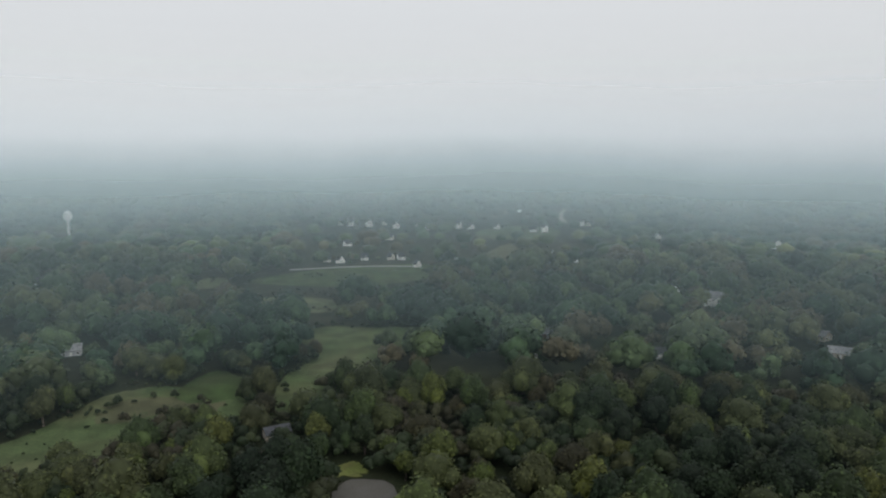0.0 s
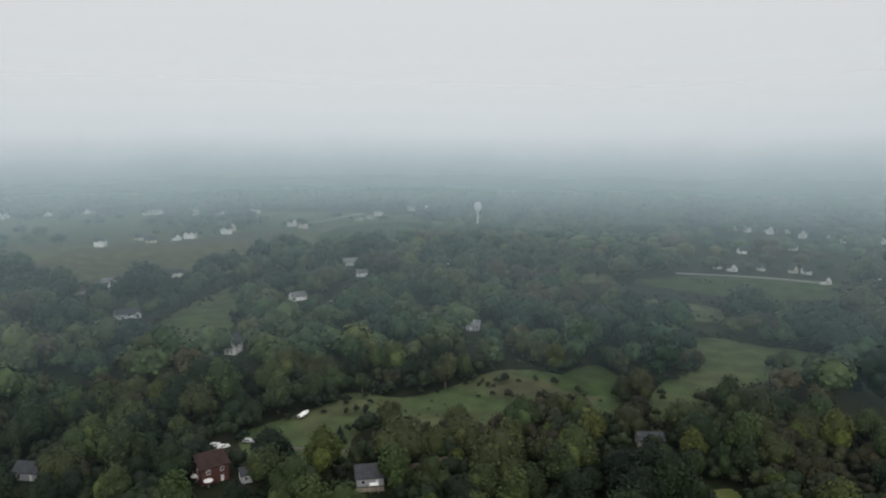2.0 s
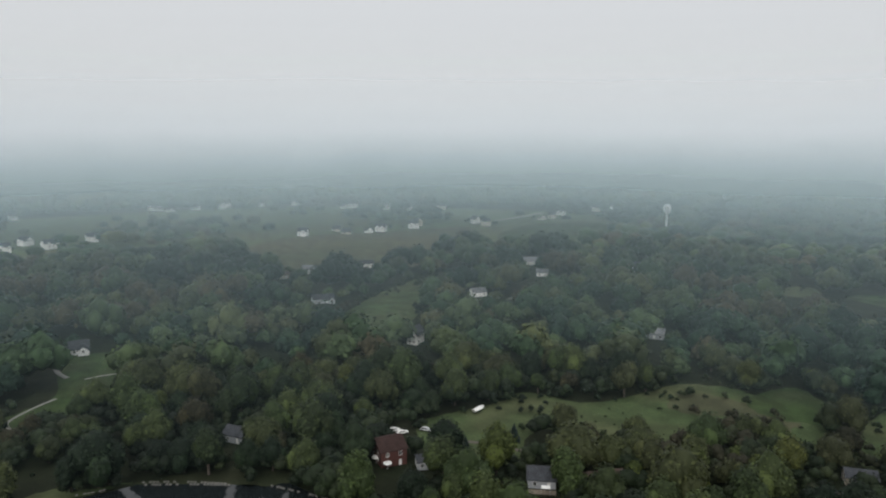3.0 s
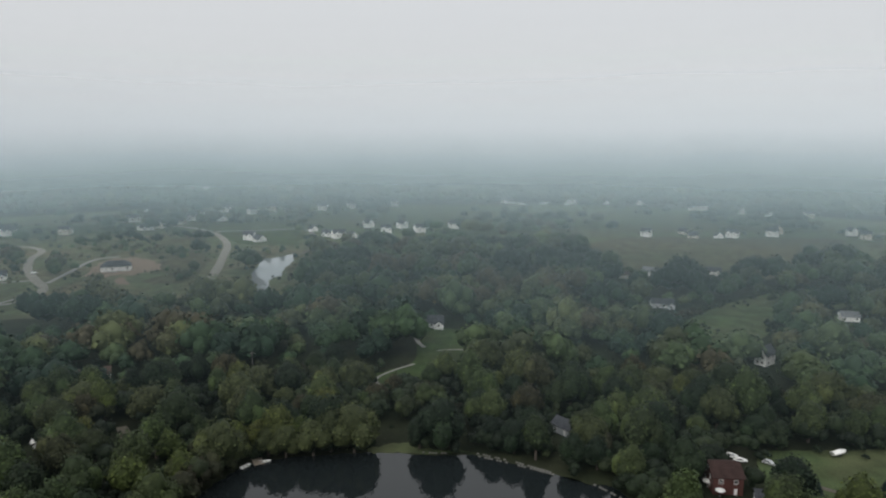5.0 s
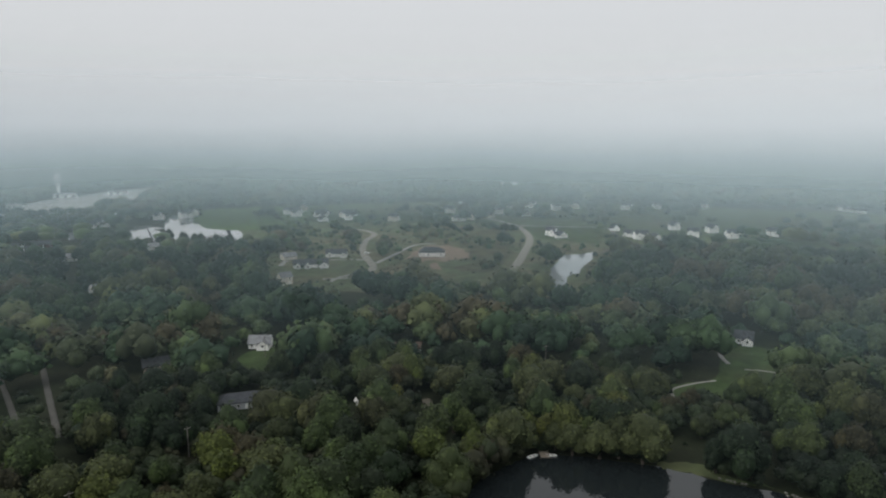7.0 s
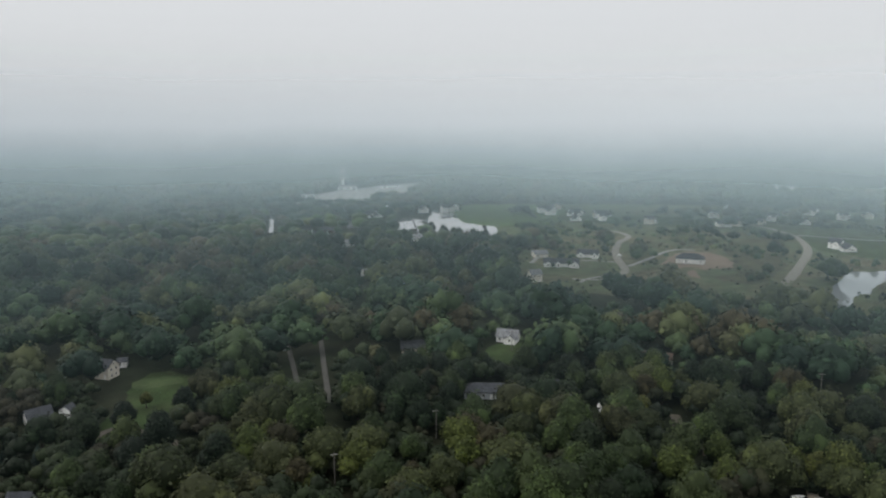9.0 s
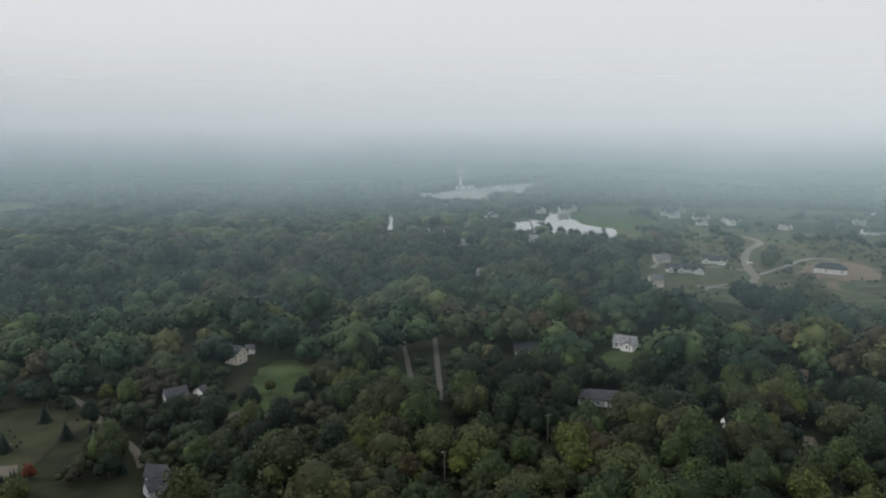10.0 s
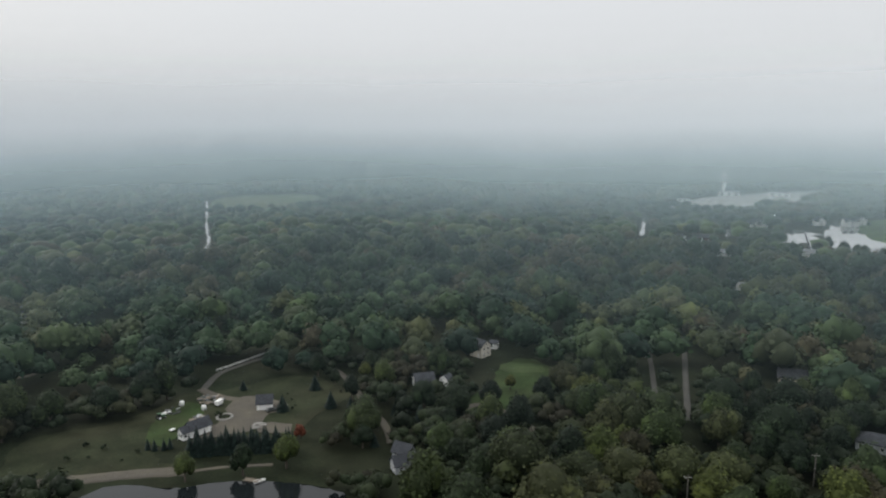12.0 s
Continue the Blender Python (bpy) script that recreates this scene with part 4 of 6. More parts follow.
house((11.0, -463.5), 9, 8, 0, white_wall, light_roof, "white house with steep gable in deep woods", 2, 4.0)
house((-590.4, -368.1), 14, 10, 0, white_wall, light_roof, "white house near a lake", 1)
house((-586.4, -478.0), 18, 10, 0, red_wall, grey_roof, "red-brown barn-like house in misty woods", 1, chimney=False)
house((-529.2, -406.3), 12, 9, 0, white_wall, light_roof, "white house in misty woods", 1)

house((-277.0, -322.8), 10, 8, 20, white_wall, light_roof, "white house with pale roof in deep woods", 1, length=8)
house((-243.0, -264.8), 8, 7, -15, white_wall, grey_roof, "small white house in deep woods", 1, chimney=False, length=6)
house((-418.5, -299.1), 10, 8, 30, white_wall, light_roof, "white gabled house in misty woods", 2, wing=4)

# the house that is being built
new_house = house((-601.6, -104.1), 22, 11, -4, white_wall, grey_roof, "new long white house with grey hipped roof on bare earth", 1, 3.0, hip=True, garage=True, chimney=False)
new_house.scale = (1, 1, 1.35)


HOMES = []


def settlement(spots, t_label, size=(15, 10), walls=(white_wall, white_wall, white_wall, cream_wall), roofs=(dark_roof, grey_roof, grey_roof), storeys=2, seed=1):
    rng = random.Random(seed)
    for at in spots:
        w = size[0] * rng.uniform(0.65, 1.0)
        HOMES.append(at)
        face = rng.uniform(-30, 30) - (80 if rng.random() < 0.35 else 0)
        house(at, w, size[1] * rng.uniform(0.7, 0.95), face, rng.choice(walls), rng.choice(roofs), t_label, storeys if rng.random() < 0.75 else 1, 3.4, wing=w * rng.uniform(0.34, 0.48), chimney=False, group="houses of the settlement", gables=(-w * 0.24,) if w > 11 else ())


settlement([(-894, -343), (-916, -342), (-879, -303), (-858, -262), (-834, -194)], "large pale house with several gables in a settlement", (17, 11), seed=2)
settlement([(-1007, -132), (-862, -102), (-848, -116), (-892, -82), (-926, -71), (-990, -59), (-915, -34), (-982, 2), (-1008, 30), (-1016, -34), (-929, -139)], "pale suburban house with grey roof in a settlement", (16, 11), seed=3)
settlement([(-742, -1), (-732, 9), (-1006, 101), (-1024, 145), (-751, 80), (-733, 90), (-809, 135), (-794, 172), (-731, 104), (-760, 146), (-755, 184), (-777, 229), (-1040, 211), (-794, 70)], "pale suburban house with steep grey roof near a pond", (15, 10), seed=4)
settlement([(-1032, 398), (-1042, 392), (-1025, 453), (-1019, 500), (-988, 544), (-966, 591)], "misty pale farmhouse on open land", (14, 9), seed=5)
settlement([(-1037, 395), (-1012, 407), (-1010, 445), (-998, 483), (-880, 623), (-875, 637), (-822, 661), (-787, 680), (-763, 720)], "misty pale house on open land", (14, 9), seed=6)
settlement([(-663, 414), (-670, 465), (-643, 458), (-636, 487), (-630, 548), (-645, 570), (-634, 501)], "pale house beside a brown crop field", (14, 9), seed=7)
settlement([(-614, 639), (-588, 631), (-578, 733), (-578, 751), (-594, 792), (-591, 874), (-584, 902)], "white house on the edge of a misty settlement", (14, 9), seed=8)
settlement([(-93, 876), (-76, 894), (-57, 859), (-33, 883), (-19, 844), (19, 861), (35, 855), (68, 856), (-119, 881), (-135, 893)], "white house in a misty settlement", (9, 7), seed=9)
settlement([(-105, 619), (-91, 614), (-72, 629), (-48, 632), (-39, 632), (-22, 595), (11, 615), (-59, 760), (-100, 714)], "white house in a clearing of misty woods", (8, 6), storeys=1, seed=10)
settlement([(119, 1062), (110, 830), (124, 830), (99, 631), (123, 619), (178, 886), (189, 887), (274, 1040), (244, 774), (344, 702), (144, 484), (163, 478), (246, 548)], "white house scattered in misty woods", (9, 7), seed=11)
settlement([(-305, 512), (-299, 510), (197, 536), (189, 435)], "small pale house in dark woods", (7, 6), storeys=1, seed=12)
settlement([(-874, -347), (-856, -328), (-817, -279), (-859, -298), (-858, -264), (-834, -249), (-830, -194), (-840, -462), (-817, -463), (-796, -486)], "pale suburban house beside lawns", (16, 11), seed=13)
settlement([(-837, -570), (-714, -520), (-742, -531), (-726, -510), (-556, -468), (-566, -488)], "small misty house in woods", (12, 9), storeys=1, seed=14)


# ---- single things ----
def lathe(bm, profile, sides=20):
    rows = [[bm.verts.new((r * math.cos(2 * math.pi * k / sides), r * math.sin(2 * math.pi * k / sides), z)) for k in range(sides)] for r, z in profile]
    for a, b in zip(rows[:-1], rows[1:]):
        for k in range(sides):
            j = (k + 1) % sides
            bm.faces.new((a[k], a[j], b[j], b[k]))
    bm.faces.new(rows[-1])
    bm.faces.new(list(reversed(rows[0])))
    return bm


def water_tower(at, height, ball, shaft, label):
    x, y = at
    root = tagged(new("water_tower"), label, "water tower")
    root.matrix_basis = pose(x, y, 0, 0, 0, 30)
    part("pedestal", lathe(bmesh.new(), [(shaft * 2.2, -0.3), (shaft * 1.5, height * 0.05), (shaft, height * 0.14), (shaft, height * 0.66), (shaft * 1.3, height * 0.72), (shaft * 1.9, height * 0.76)]), tower_paint, root, smooth=True)
    z0, zt = height * 0.70, height
    c, hz = (z0 + zt) / 2, (zt - z0) / 2
    prof = [(max(0.3, ball * math.cos(a) ** 0.8), c + hz * math.sin(a)) for a in np.linspace(-1.35, 1.5, 14)]
    part("tank", lathe(bmesh.new(), prof, 28), tower_paint, root, "rounded pale tank", smooth=True)
    bm = bmesh.new()
    for k in range(10):
        a, b = 2 * math.pi * k / 10, 2 * math.pi * (k + 1) / 10
        p, q = Vector((1.6 * math.cos(a), 1.6 * math.sin(a), zt + 0.8)), Vector((1.6 * math.cos(b), 1.6 * math.sin(b), zt + 0.8))
        tube(bm, p, q, 0.05, 0.05, 5)
        tube(bm, p - Vector((0, 0, 1.2)), p, 0.05, 0.05, 5)
    part("railing", bm, steel, root, "steel railing")
    bm = bmesh.new()
    for s in (-0.25, 0.25):
        tube(bm, (s, -shaft - 0.15, 2), (s, -shaft - 0.15, height * 0.66), 0.05, 0.05, 5)
    part("ladder", bm, steel, root, "steel ladder")
    return root


water_tower((-386.9, 709.0), 36, 4.3, 1.2, "white single-pedestal water tower with rounded tank")
water_tower((-1035.7, -813.5), 38, 5.0, 2.6, "pale water tower with rounded head beside a quarry")


def place(root, at, turn=0.0, z=0.0):
    """Stands a thing at a spot; turn: from square to the camera's spot."""
    root.matrix_basis = pose(at[0], at[1], z, 0, 0, azimuth(*at) + turn)
    return root


def covered_boat(at, turn, label):
    root = place(tagged(new("boat"), label, "boat"), at, turn)
    rows = []
    bm = bmesh.new()
    for u in np.linspace(-1, 1, 9):
        half = 1.15 * (1 - max(0, u) ** 2.4 * 0.92)
        keel = 0.55 + 0.35 * max(0, u) ** 2
        rows.append([bm.verts.new((3.2 * u, y, z)) for y, z in ((-half, 1.45), (-half * 0.85, 0.95), (0, keel), (half * 0.85, 0.95), (half, 1.45))])
    for a, b in zip(rows[:-1], rows[1:]):
        for k in range(4):
            bm.faces.new((a[k], b[k], b[k + 1], a[k + 1]))
    bm.faces.new(rows[0])
    part("hull", bm, white_paint, root, "white hull", smooth=True)
    bm = bmesh.new()
    rows = []
    for u in np.linspace(-1, 1, 9):
        half = 1.2 * (1 - max(0, u) ** 2.4 * 0.92)
        rows.append([bm.verts.new((3.22 * u, y, z)) for y, z in ((-half, 1.4), (-half * 0.6, 1.95 - 0.3 * abs(u)), (0, 2.5 - 0.7 * abs(u)), (half * 0.6, 1.95 - 0.3 * abs(u)), (half, 1.4))])
    for a, b in zip(rows[:-1], rows[1:]):
        for k in range(4):
            bm.faces.new((a[k], a[k + 1], b[k + 1], b[k]))
    bm.faces.new(rows[0])
    part("cover", bm, white_paint, root, "white tarpaulin cover", smooth=True)
    bm = bmesh.new()
    for y in (-0.6, 0.6):
        tube(bm, (-2.6, y, 0.55), (2.6, y * 0.4, 0.55), 0.06, 0.06, 6)
    tube(bm, (2.6, 0, 0.55), (4.2, 0, 0.45), 0.06, 0.06, 6)
    part("trailer", bm, steel, root, "steel trailer frame")
    for y in (-1.0, 1.0):
        bm = bmesh.new()
        tube(bm, (-0.8, y - 0.1, 0.33), (-0.8, y + 0.1, 0.33), 0.33, 0.33, 14)
        part("wheel", bm, rubber, root, "black tyre")
    TRACKS.append((np.array([at, (at[0] * 0.9, at[1] * 0.9)]), 5.0))
    return root


covered_boat((-185.8, 196.6), 52, "white covered boat on a trailer in rough grass")


def car(at, turn, paint, label):
    root = place(tagged(new("car"), label, "car", "parked cars"), at, turn)
    bm = bmesh.new()
    low = ((-2.2, 0.35), (-2.25, 0.85), (-1.3, 0.98), (1.0, 0.98), (2.1, 0.8), (2.2, 0.35))
    cab = ((-1.9, 0.95), (-1.35, 1.48), (0.3, 1.48), (1.1, 0.95))
    for prof, half in ((low, 0.88), (cab, 0.72)):
        a = [bm.verts.new((x, -half, z)) for x, z in prof]
        b = [bm.verts.new((x, half, z)) for x, z in prof]
        bm.faces.new(a)
        bm.faces.new(list(reversed(b)))
        for i in range(len(prof)):
            j = (i + 1) % len(prof)
            bm.faces.new((a[i], b[i], b[j], a[j]))
    bmesh.ops.recalc_face_normals(bm, faces=bm.faces)
    bmesh.ops.bevel(bm, geom=list(bm.edges), offset=0.06, segments=1, affect="EDGES")
    part("body", bm, paint, root)
    for sy in (-0.73, 0.73):
        bm = bmesh.new()
        a = [bm.verts.new((x, sy + (0.006 if sy > 0 else -0.006), z)) for x, z in ((-1.6, 1.02), (-1.28, 1.4), (0.22, 1.4), (0.82, 1.02))]
        bm.faces.new(a)
        part("side_window", bm, glass, root, "dark side window")
    for x in (-1.4, 1.4):
        for y in (-0.82, 0.82):
            bm = bmesh.new()
            tube(bm, (x, y - 0.1, 0.33), (x, y + 0.1, 0.33), 0.33, 0.33, 14)
            part("wheel", bm, rubber, root, "black tyre")
    return root


silver_paint = surface("silver_car_paint", (0.42, 0.43, 0.44), (0.55, 0.56, 0.57), 2, 0.5, 0.3, (0.3, 0.3, 0.3), 0.1, 0.02, 0.01, 0.5)
for spot, turn, paint, words in (
    ((-194.4, 159.7), 15, white_paint, "white car parked behind a red-brown house"),
    ((-190.7, 160.5), 20, white_paint, "white car parked behind a red-brown house"),
    ((-186.6, 168.6), -20, silver_paint, "silver car parked beside trees"),
    ((-81.0, -260.1), 30, dark_paint, "dark car parked beside a shed"),
    ((-150.2, -228.2), 10, dark_paint, "dark car parked on a drive"),
    ((-178.4, -292.0), 40, white_paint, "white car parked by woods"),
    ((-268.3, -74.7), 80, white_paint, "white car between trees"),
    ((-263.7, -71.5), 10, silver_paint, "silver car between trees"),
    ((-602.5, -163.7), 0, white_paint, "white car on a road"),
):
    car(spot, turn, paint, words)
    TRACKS.append((np.array([spot, (spot[0] * 0.93, spot[1] * 0.93)]), 3.5))


def patio_umbrella(at, label):
    root = place(tagged(new("patio_umbrella"), label, "umbrella", "patio umbrellas"), at)
    bm = bmesh.new()
    tube(bm, (0, 0, 0), (0, 0, 2.6), 0.03, 0.03, 8)
    part("pole", bm, steel, root)
    bm = bmesh.new()
    top = bm.verts.new((0, 0, 2.75))
    rim = [bm.verts.new((1.6 * math.cos(k * math.pi / 4), 1.6 * math.sin(k * math.pi / 4), 2.15)) for k in range(8)]
    low = [bm.verts.new((1.6 * math.cos(k * math.pi / 4), 1.6 * math.sin(k * math.pi / 4), 2.0)) for k in range(8)]
    for k in range(8):
        j = (k + 1) % 8
        bm.faces.new((top, rim[k], rim[j]))
        bm.faces.new((rim[k], low[k], low[j], rim[j]))
    part("canopy", bm, white_paint, root, "white cloth canopy")
    bm = bmesh.new()
    tube(bm, (0, 0, 0), (0, 0, 0.12), 0.4, 0.36, 14)
    part("base", bm, concrete, root, "concrete foot")
    return root


for spot in [(-179, 139), (-173, 139)]:
    patio_umbrella(spot, "white patio umbrella before a red-brown house")
    TRACKS.append((np.array([spot, (spot[0] * 0.9, spot[1] * 0.9)]), 3.5))


def deck(at, turn, w, d, label):
    """A raised wooden deck with posts and a railing."""
    root = place(tagged(new("deck"), label, "deck"), at, turn)
    me = shared("board", wood, (-w / 2, w / 2, -0.07, 0.07, 0.52, 0.56))
    for k in range(int(d / 0.16)):
        part("board", me, wood, root, "", pose(0, -d / 2 + 0.08 + 0.16 * k, 0))
    post = shared("post", wood, (-0.06, 0.06, -0.06, 0.06, 0, 1.5))
    n = max(3, int(w / 1.8))
    for k in range(n + 1):
        part("post", post, wood, root, "", pose(-w / 2 + 0.1 + (w - 0.2) * k / n, -d / 2, 0))
    part("rail", boxed(-w / 2, w / 2, -d / 2 - 0.07, -d / 2 + 0.07, 1.5, 1.58), wood, root)
    part("rail", boxed(-w / 2, w / 2, -d / 2 - 0.04, -d / 2 + 0.04, 1.0, 1.07), wood, root)
    return root


deck((lambda p: (p[0] * 0.968, p[1] * 0.968))((-131.7, 169.0)), 2, 9, 2.8, "weathered wooden deck before a small grey house")


def awning(at, turn, w, d, label):
    """A cloth roof on four posts."""
    root = place(tagged(new("awning"), label, "awning"), at, turn)
    bm = bmesh.new()
    rows = [[bm.verts.new((x, y, 2.75 + 0.35 * (1 - (2 * y / d) ** 2) + t)) for y in np.linspace(-d / 2, d / 2, 7)] for t in (0.0, 0.05) for x in (-w / 2, w / 2)]
    for a, b in ((rows[0], rows[1]), (rows[3], rows[2]), (rows[1], rows[3]), (rows[2], rows[0])):
        for k in range(6):
            bm.faces.new((a[k], a[k + 1], b[k + 1], b[k]))
    part("canopy", bm, white_paint, root, "white cloth canopy")
    for x in (-w / 2 + 0.06, w / 2 - 0.06):
        for y in (-d / 2 + 0.06, d / 2 - 0.06):
            bm = bmesh.new()
            tube(bm, (x, y, 0), (x, y, 2.78), 0.035, 0.035, 7)
            part("post", bm, steel, root, "steel post")
    return root


awning((lambda p: (p[0] * 0.967, p[1] * 0.967))((-130.2, 169.3)), 2, 2.8, 2.0, "white cloth awning over a wooden deck")


# the farmyard
house((-52.0, -253.5), 8.0, 4.6, 33, white_wall, dark_roof, "white farm workshop with dark gabled roof", 1, 2.4, chimney=False, name="workshop", length=20)
house((-47.0, -251.2), 3.6, 3.6, 33, white_wall, dark_roof, "small white lean-to of a farm workshop", 1, 1.6, chimney=False, name="outbuilding", length=14)
house((-79.8, -264.7), 6.0, 5.2, -3, white_wall, dark_roof, "white farm garage with dark roof", 1, 2.6, chimney=False, garage=True, name="garage", length=26)


def tank(at, r, h, label):
    root = place(tagged(new("storage_tank"), label, "tank", "farm tanks"), at)
    part("shell", lathe(bmesh.new(), [(r, 0.12), (r, h), (r * 0.75, h + 0.25), (0.25, h + 0.42)], 20), white_paint, root, "white plastic shell", smooth=True)
    part("lid", lathe(bmesh.new(), [(0.26, h + 0.40), (0.26, h + 0.52)], 14), dark_paint, root, "dark lid")
    part("base", lathe(bmesh.new(), [(r * 1.15, 0.0), (r * 1.15, 0.12)], 20), concrete, root, "concrete pad")
    return root


for spot in [(-51, -284), (-58, -275)]:
    tank(spot, 0.95, 1.7, "round white storage tank in a farmyard")


def stone_ring(at, r, n, label):
    root = place(tagged(new("stone_ring"), label, "stone ring"), at)
    g = random.Random(5)
    stones = []
    for k in range(3):
        bm = bmesh.new()
        bmesh.ops.create_icosphere(bm, subdivisions=1, radius=0.55)
        for v in bm.verts:
            v.co *= g.uniform(0.75, 1.2)
        me = bpy.data.meshes.new("stone")
        bm.to_mesh(me)
        bm.free()
        me.materials.append(rock)
        stones.append(me)
    for k in range(n):
        a = 2 * math.pi * k / n
        part("stone", stones[k % 3], rock, root, "", pose(r * math.cos(a), r * math.sin(a), 0.25, g.uniform(0, 360), g.uniform(0, 360), 0))
    part("bed", lathe(bmesh.new(), [(r * 0.9, 0.0), (r * 0.85, 0.3), (0.3, 0.42)], 20), soil, root, "planted earth")
    return root


stone_ring((-63.5, -263.0), 2.9, 26, "ring of pale stones about a flower bed")


def heap(name, at, spread, n, mats, label, category, seed):
    """A loose pile: separate pieces under one thing."""
    root = place(tagged(new(name), label, category), at)
    g = random.Random(seed)
    for k in range(n):
        a, r = g.uniform(0, 6.28), spread * math.sqrt(g.random())
        sx, sy, sz = g.uniform(0.4, 1.6), g.uniform(0.25, 0.8), g.uniform(0.25, 0.7)
        bm = boxed(-sx, sx, -sy, sy, 0, sz, bevel=0.06)
        for v in bm.verts:
            v.co += Vector((g.uniform(-0.1, 0.1), g.uniform(-0.1, 0.1), g.uniform(-0.06, 0.06)))
        part("piece", bm, g.choice(mats), root, "", pose(r * math.cos(a), r * math.sin(a), 0.02 + 0.3 * g.random() * (1 - r / spread), g.uniform(-8, 8), g.uniform(-8, 8), g.uniform(0, 360)))
    return root


heap("scrap_pile", (-62.3, -284.5), 5.0, 44, (dark_paint, wood, dark_paint, steel, wood), "dark pile of scrap and timber in a farmyard", "scrap pile", 1)
heap("scrap_pile", (-45.6, -279.2), 4.0, 14, (dark_paint, white_paint, steel), "scattered scrap metal on farm grass", "scrap pile", 2)
heap("scrap_pile", (-54.5, -266.5), 2.6, 16, (wood, dark_paint, concrete, steel), "mixed scrap behind a farm workshop", "scrap pile", 4)
heap("timber_stack", (-73.3, -247.8), 2.6, 12, (rock, concrete, wood), "pale stack of stone and timber", "stack", 3)


def box_trailer(at, turn, label, tall=2.4):
    root = place(tagged(new("box_trailer"), label, "trailer"), at, turn)
    part("body", boxed(-1.7, 1.7, -0.9, 0.9, 0.7, tall, bevel=0.06), white_paint, root, "white box body")
    bm = bmesh.new()
    box(bm, -1.7, 2.6, -0.08, 0.08, 0.5, 0.68)
    part("drawbar", bm, steel, root)
    for y in (-1.0, 1.0):
        for x in (-0.5, 0.4):
            bm = bmesh.new()
            tube(bm, (x, y - 0.1, 0.36), (x, y + 0.1, 0.36), 0.36, 0.36, 14)
            part("wheel", bm, rubber, root, "black tyre")
    return root


box_trailer((-64.2, -276.4), 55, "white box trailer in a farmyard")
box_trailer((-43.8, -259.6), 40, "low white trailer on farm grass", 1.2).scale = (0.6, 0.6, 0.8)


def tractor(at, turn, label):
    root = place(tagged(new("tractor"), label, "tractor"), at, turn)
    part("bonnet", boxed(0.1, 2.0, -0.4, 0.4, 0.8, 1.5, bevel=0.1), green_paint, root, "green bonnet")
    part("cab", boxed(-1.1, 0.1, -0.65, 0.65, 0.9, 2.4, bevel=0.1), glass, root, "dark glazed cab")
    part("cab_roof", boxed(-1.2, 0.2, -0.72, 0.72, 2.4, 2.52, bevel=0.03), green_paint, root)
    for x, r, w in ((-0.7, 0.8, 0.4), (1.5, 0.5, 0.28)):
        for y in (-0.85, 0.85):
            bm = bmesh.new()
            tube(bm, (x, y - w / 2, r), (x, y + w / 2, r), r, r, 18)
            wheel = part("wheel", bm, rubber, root, "black tyre")
            bm = bmesh.new()
            tube(bm, (x, y - w / 2 - 0.01, r), (x, y + w / 2 + 0.01, r), r * 0.5, r * 0.5, 14)
            part("rim", bm, white_paint, wheel)
    return root


tractor((-41.6, -273.9), 30, "green tractor parked on farm grass")


def fence(name, pts, label, mat, height=1.2, gap=2.6):
    line = rounded(pts, 8, False)
    root = tagged(new(name), label, "fence")
    seg = np.linalg.norm(np.diff(line, axis=0), axis=1)
    along = np.concatenate([[0], np.cumsum(seg)])
    n = int(along[-1] / gap)
    post = shared("post", mat, (-0.09, 0.09, -0.09, 0.09, -0.3, height))
    spots = [(np.interp(k * gap, along, line[:, 0]), np.interp(k * gap, along, line[:, 1])) for k in range(n + 1)]
    for p in spots:
        part("post", post, mat, root, "", pose(p[0], p[1], 0))
    for a, b in zip(spots[:-1], spots[1:]):
        for z in (0.45, 0.85, height - 0.08):
            bm = bmesh.new()
            tube(bm, (a[0], a[1], z), (b[0], b[1], z), 0.07, 0.07, 4)
            part("rail", bm, mat, root)
    return root


fence("fence", [(-72, -319), (-86, -326), (-107, -338)], "white paddock fence beside a farm road", white_paint)


def utility_pole(at, height, label):
    root = place(tagged(new("utility_pole"), label, "utility pole", "utility poles"), at, 20)
    bm = bmesh.new()
    tube(bm, (0, 0, -0.3), (0, 0, height), 0.2, 0.14, 9)
    part("pole", bm, pole_wood, root)
    part("crossarm", boxed(-1.2, 1.2, -0.06, 0.06, height - 0.9, height - 0.75), pole_wood, root)
    for x in (-1.05, -0.4, 0.4, 1.05):
        bm = bmesh.new()
        tube(bm, (x, 0, height - 0.75), (x, 0, height - 0.5), 0.06, 0.04, 7)
        part("insulator", bm, white_paint, root, "pale insulator")
    TRACKS.append((np.array([at, (at[0] * 0.93, at[1] * 0.93)]), 2.5))
    return root


pole_wood = surface("pole_timber", (0.10, 0.092, 0.082), (0.17, 0.157, 0.142), 5, 0.5, 0.9)
for spot in [(-322, 1), (-464, -87), (-459, -46), (-315, -135)] + [(-211, -117), (-166, -127)]:
    utility_pole(spot, 11, "grey wooden utility pole rising between trees")


# the shore
dark_rock = surface("lake_wall_rock", (0.10, 0.098, 0.09), (0.22, 0.215, 0.20), 1.5, 0.3, 0.9, (0.07, 0.07, 0.055), 0.5, 0.8, 0.1)


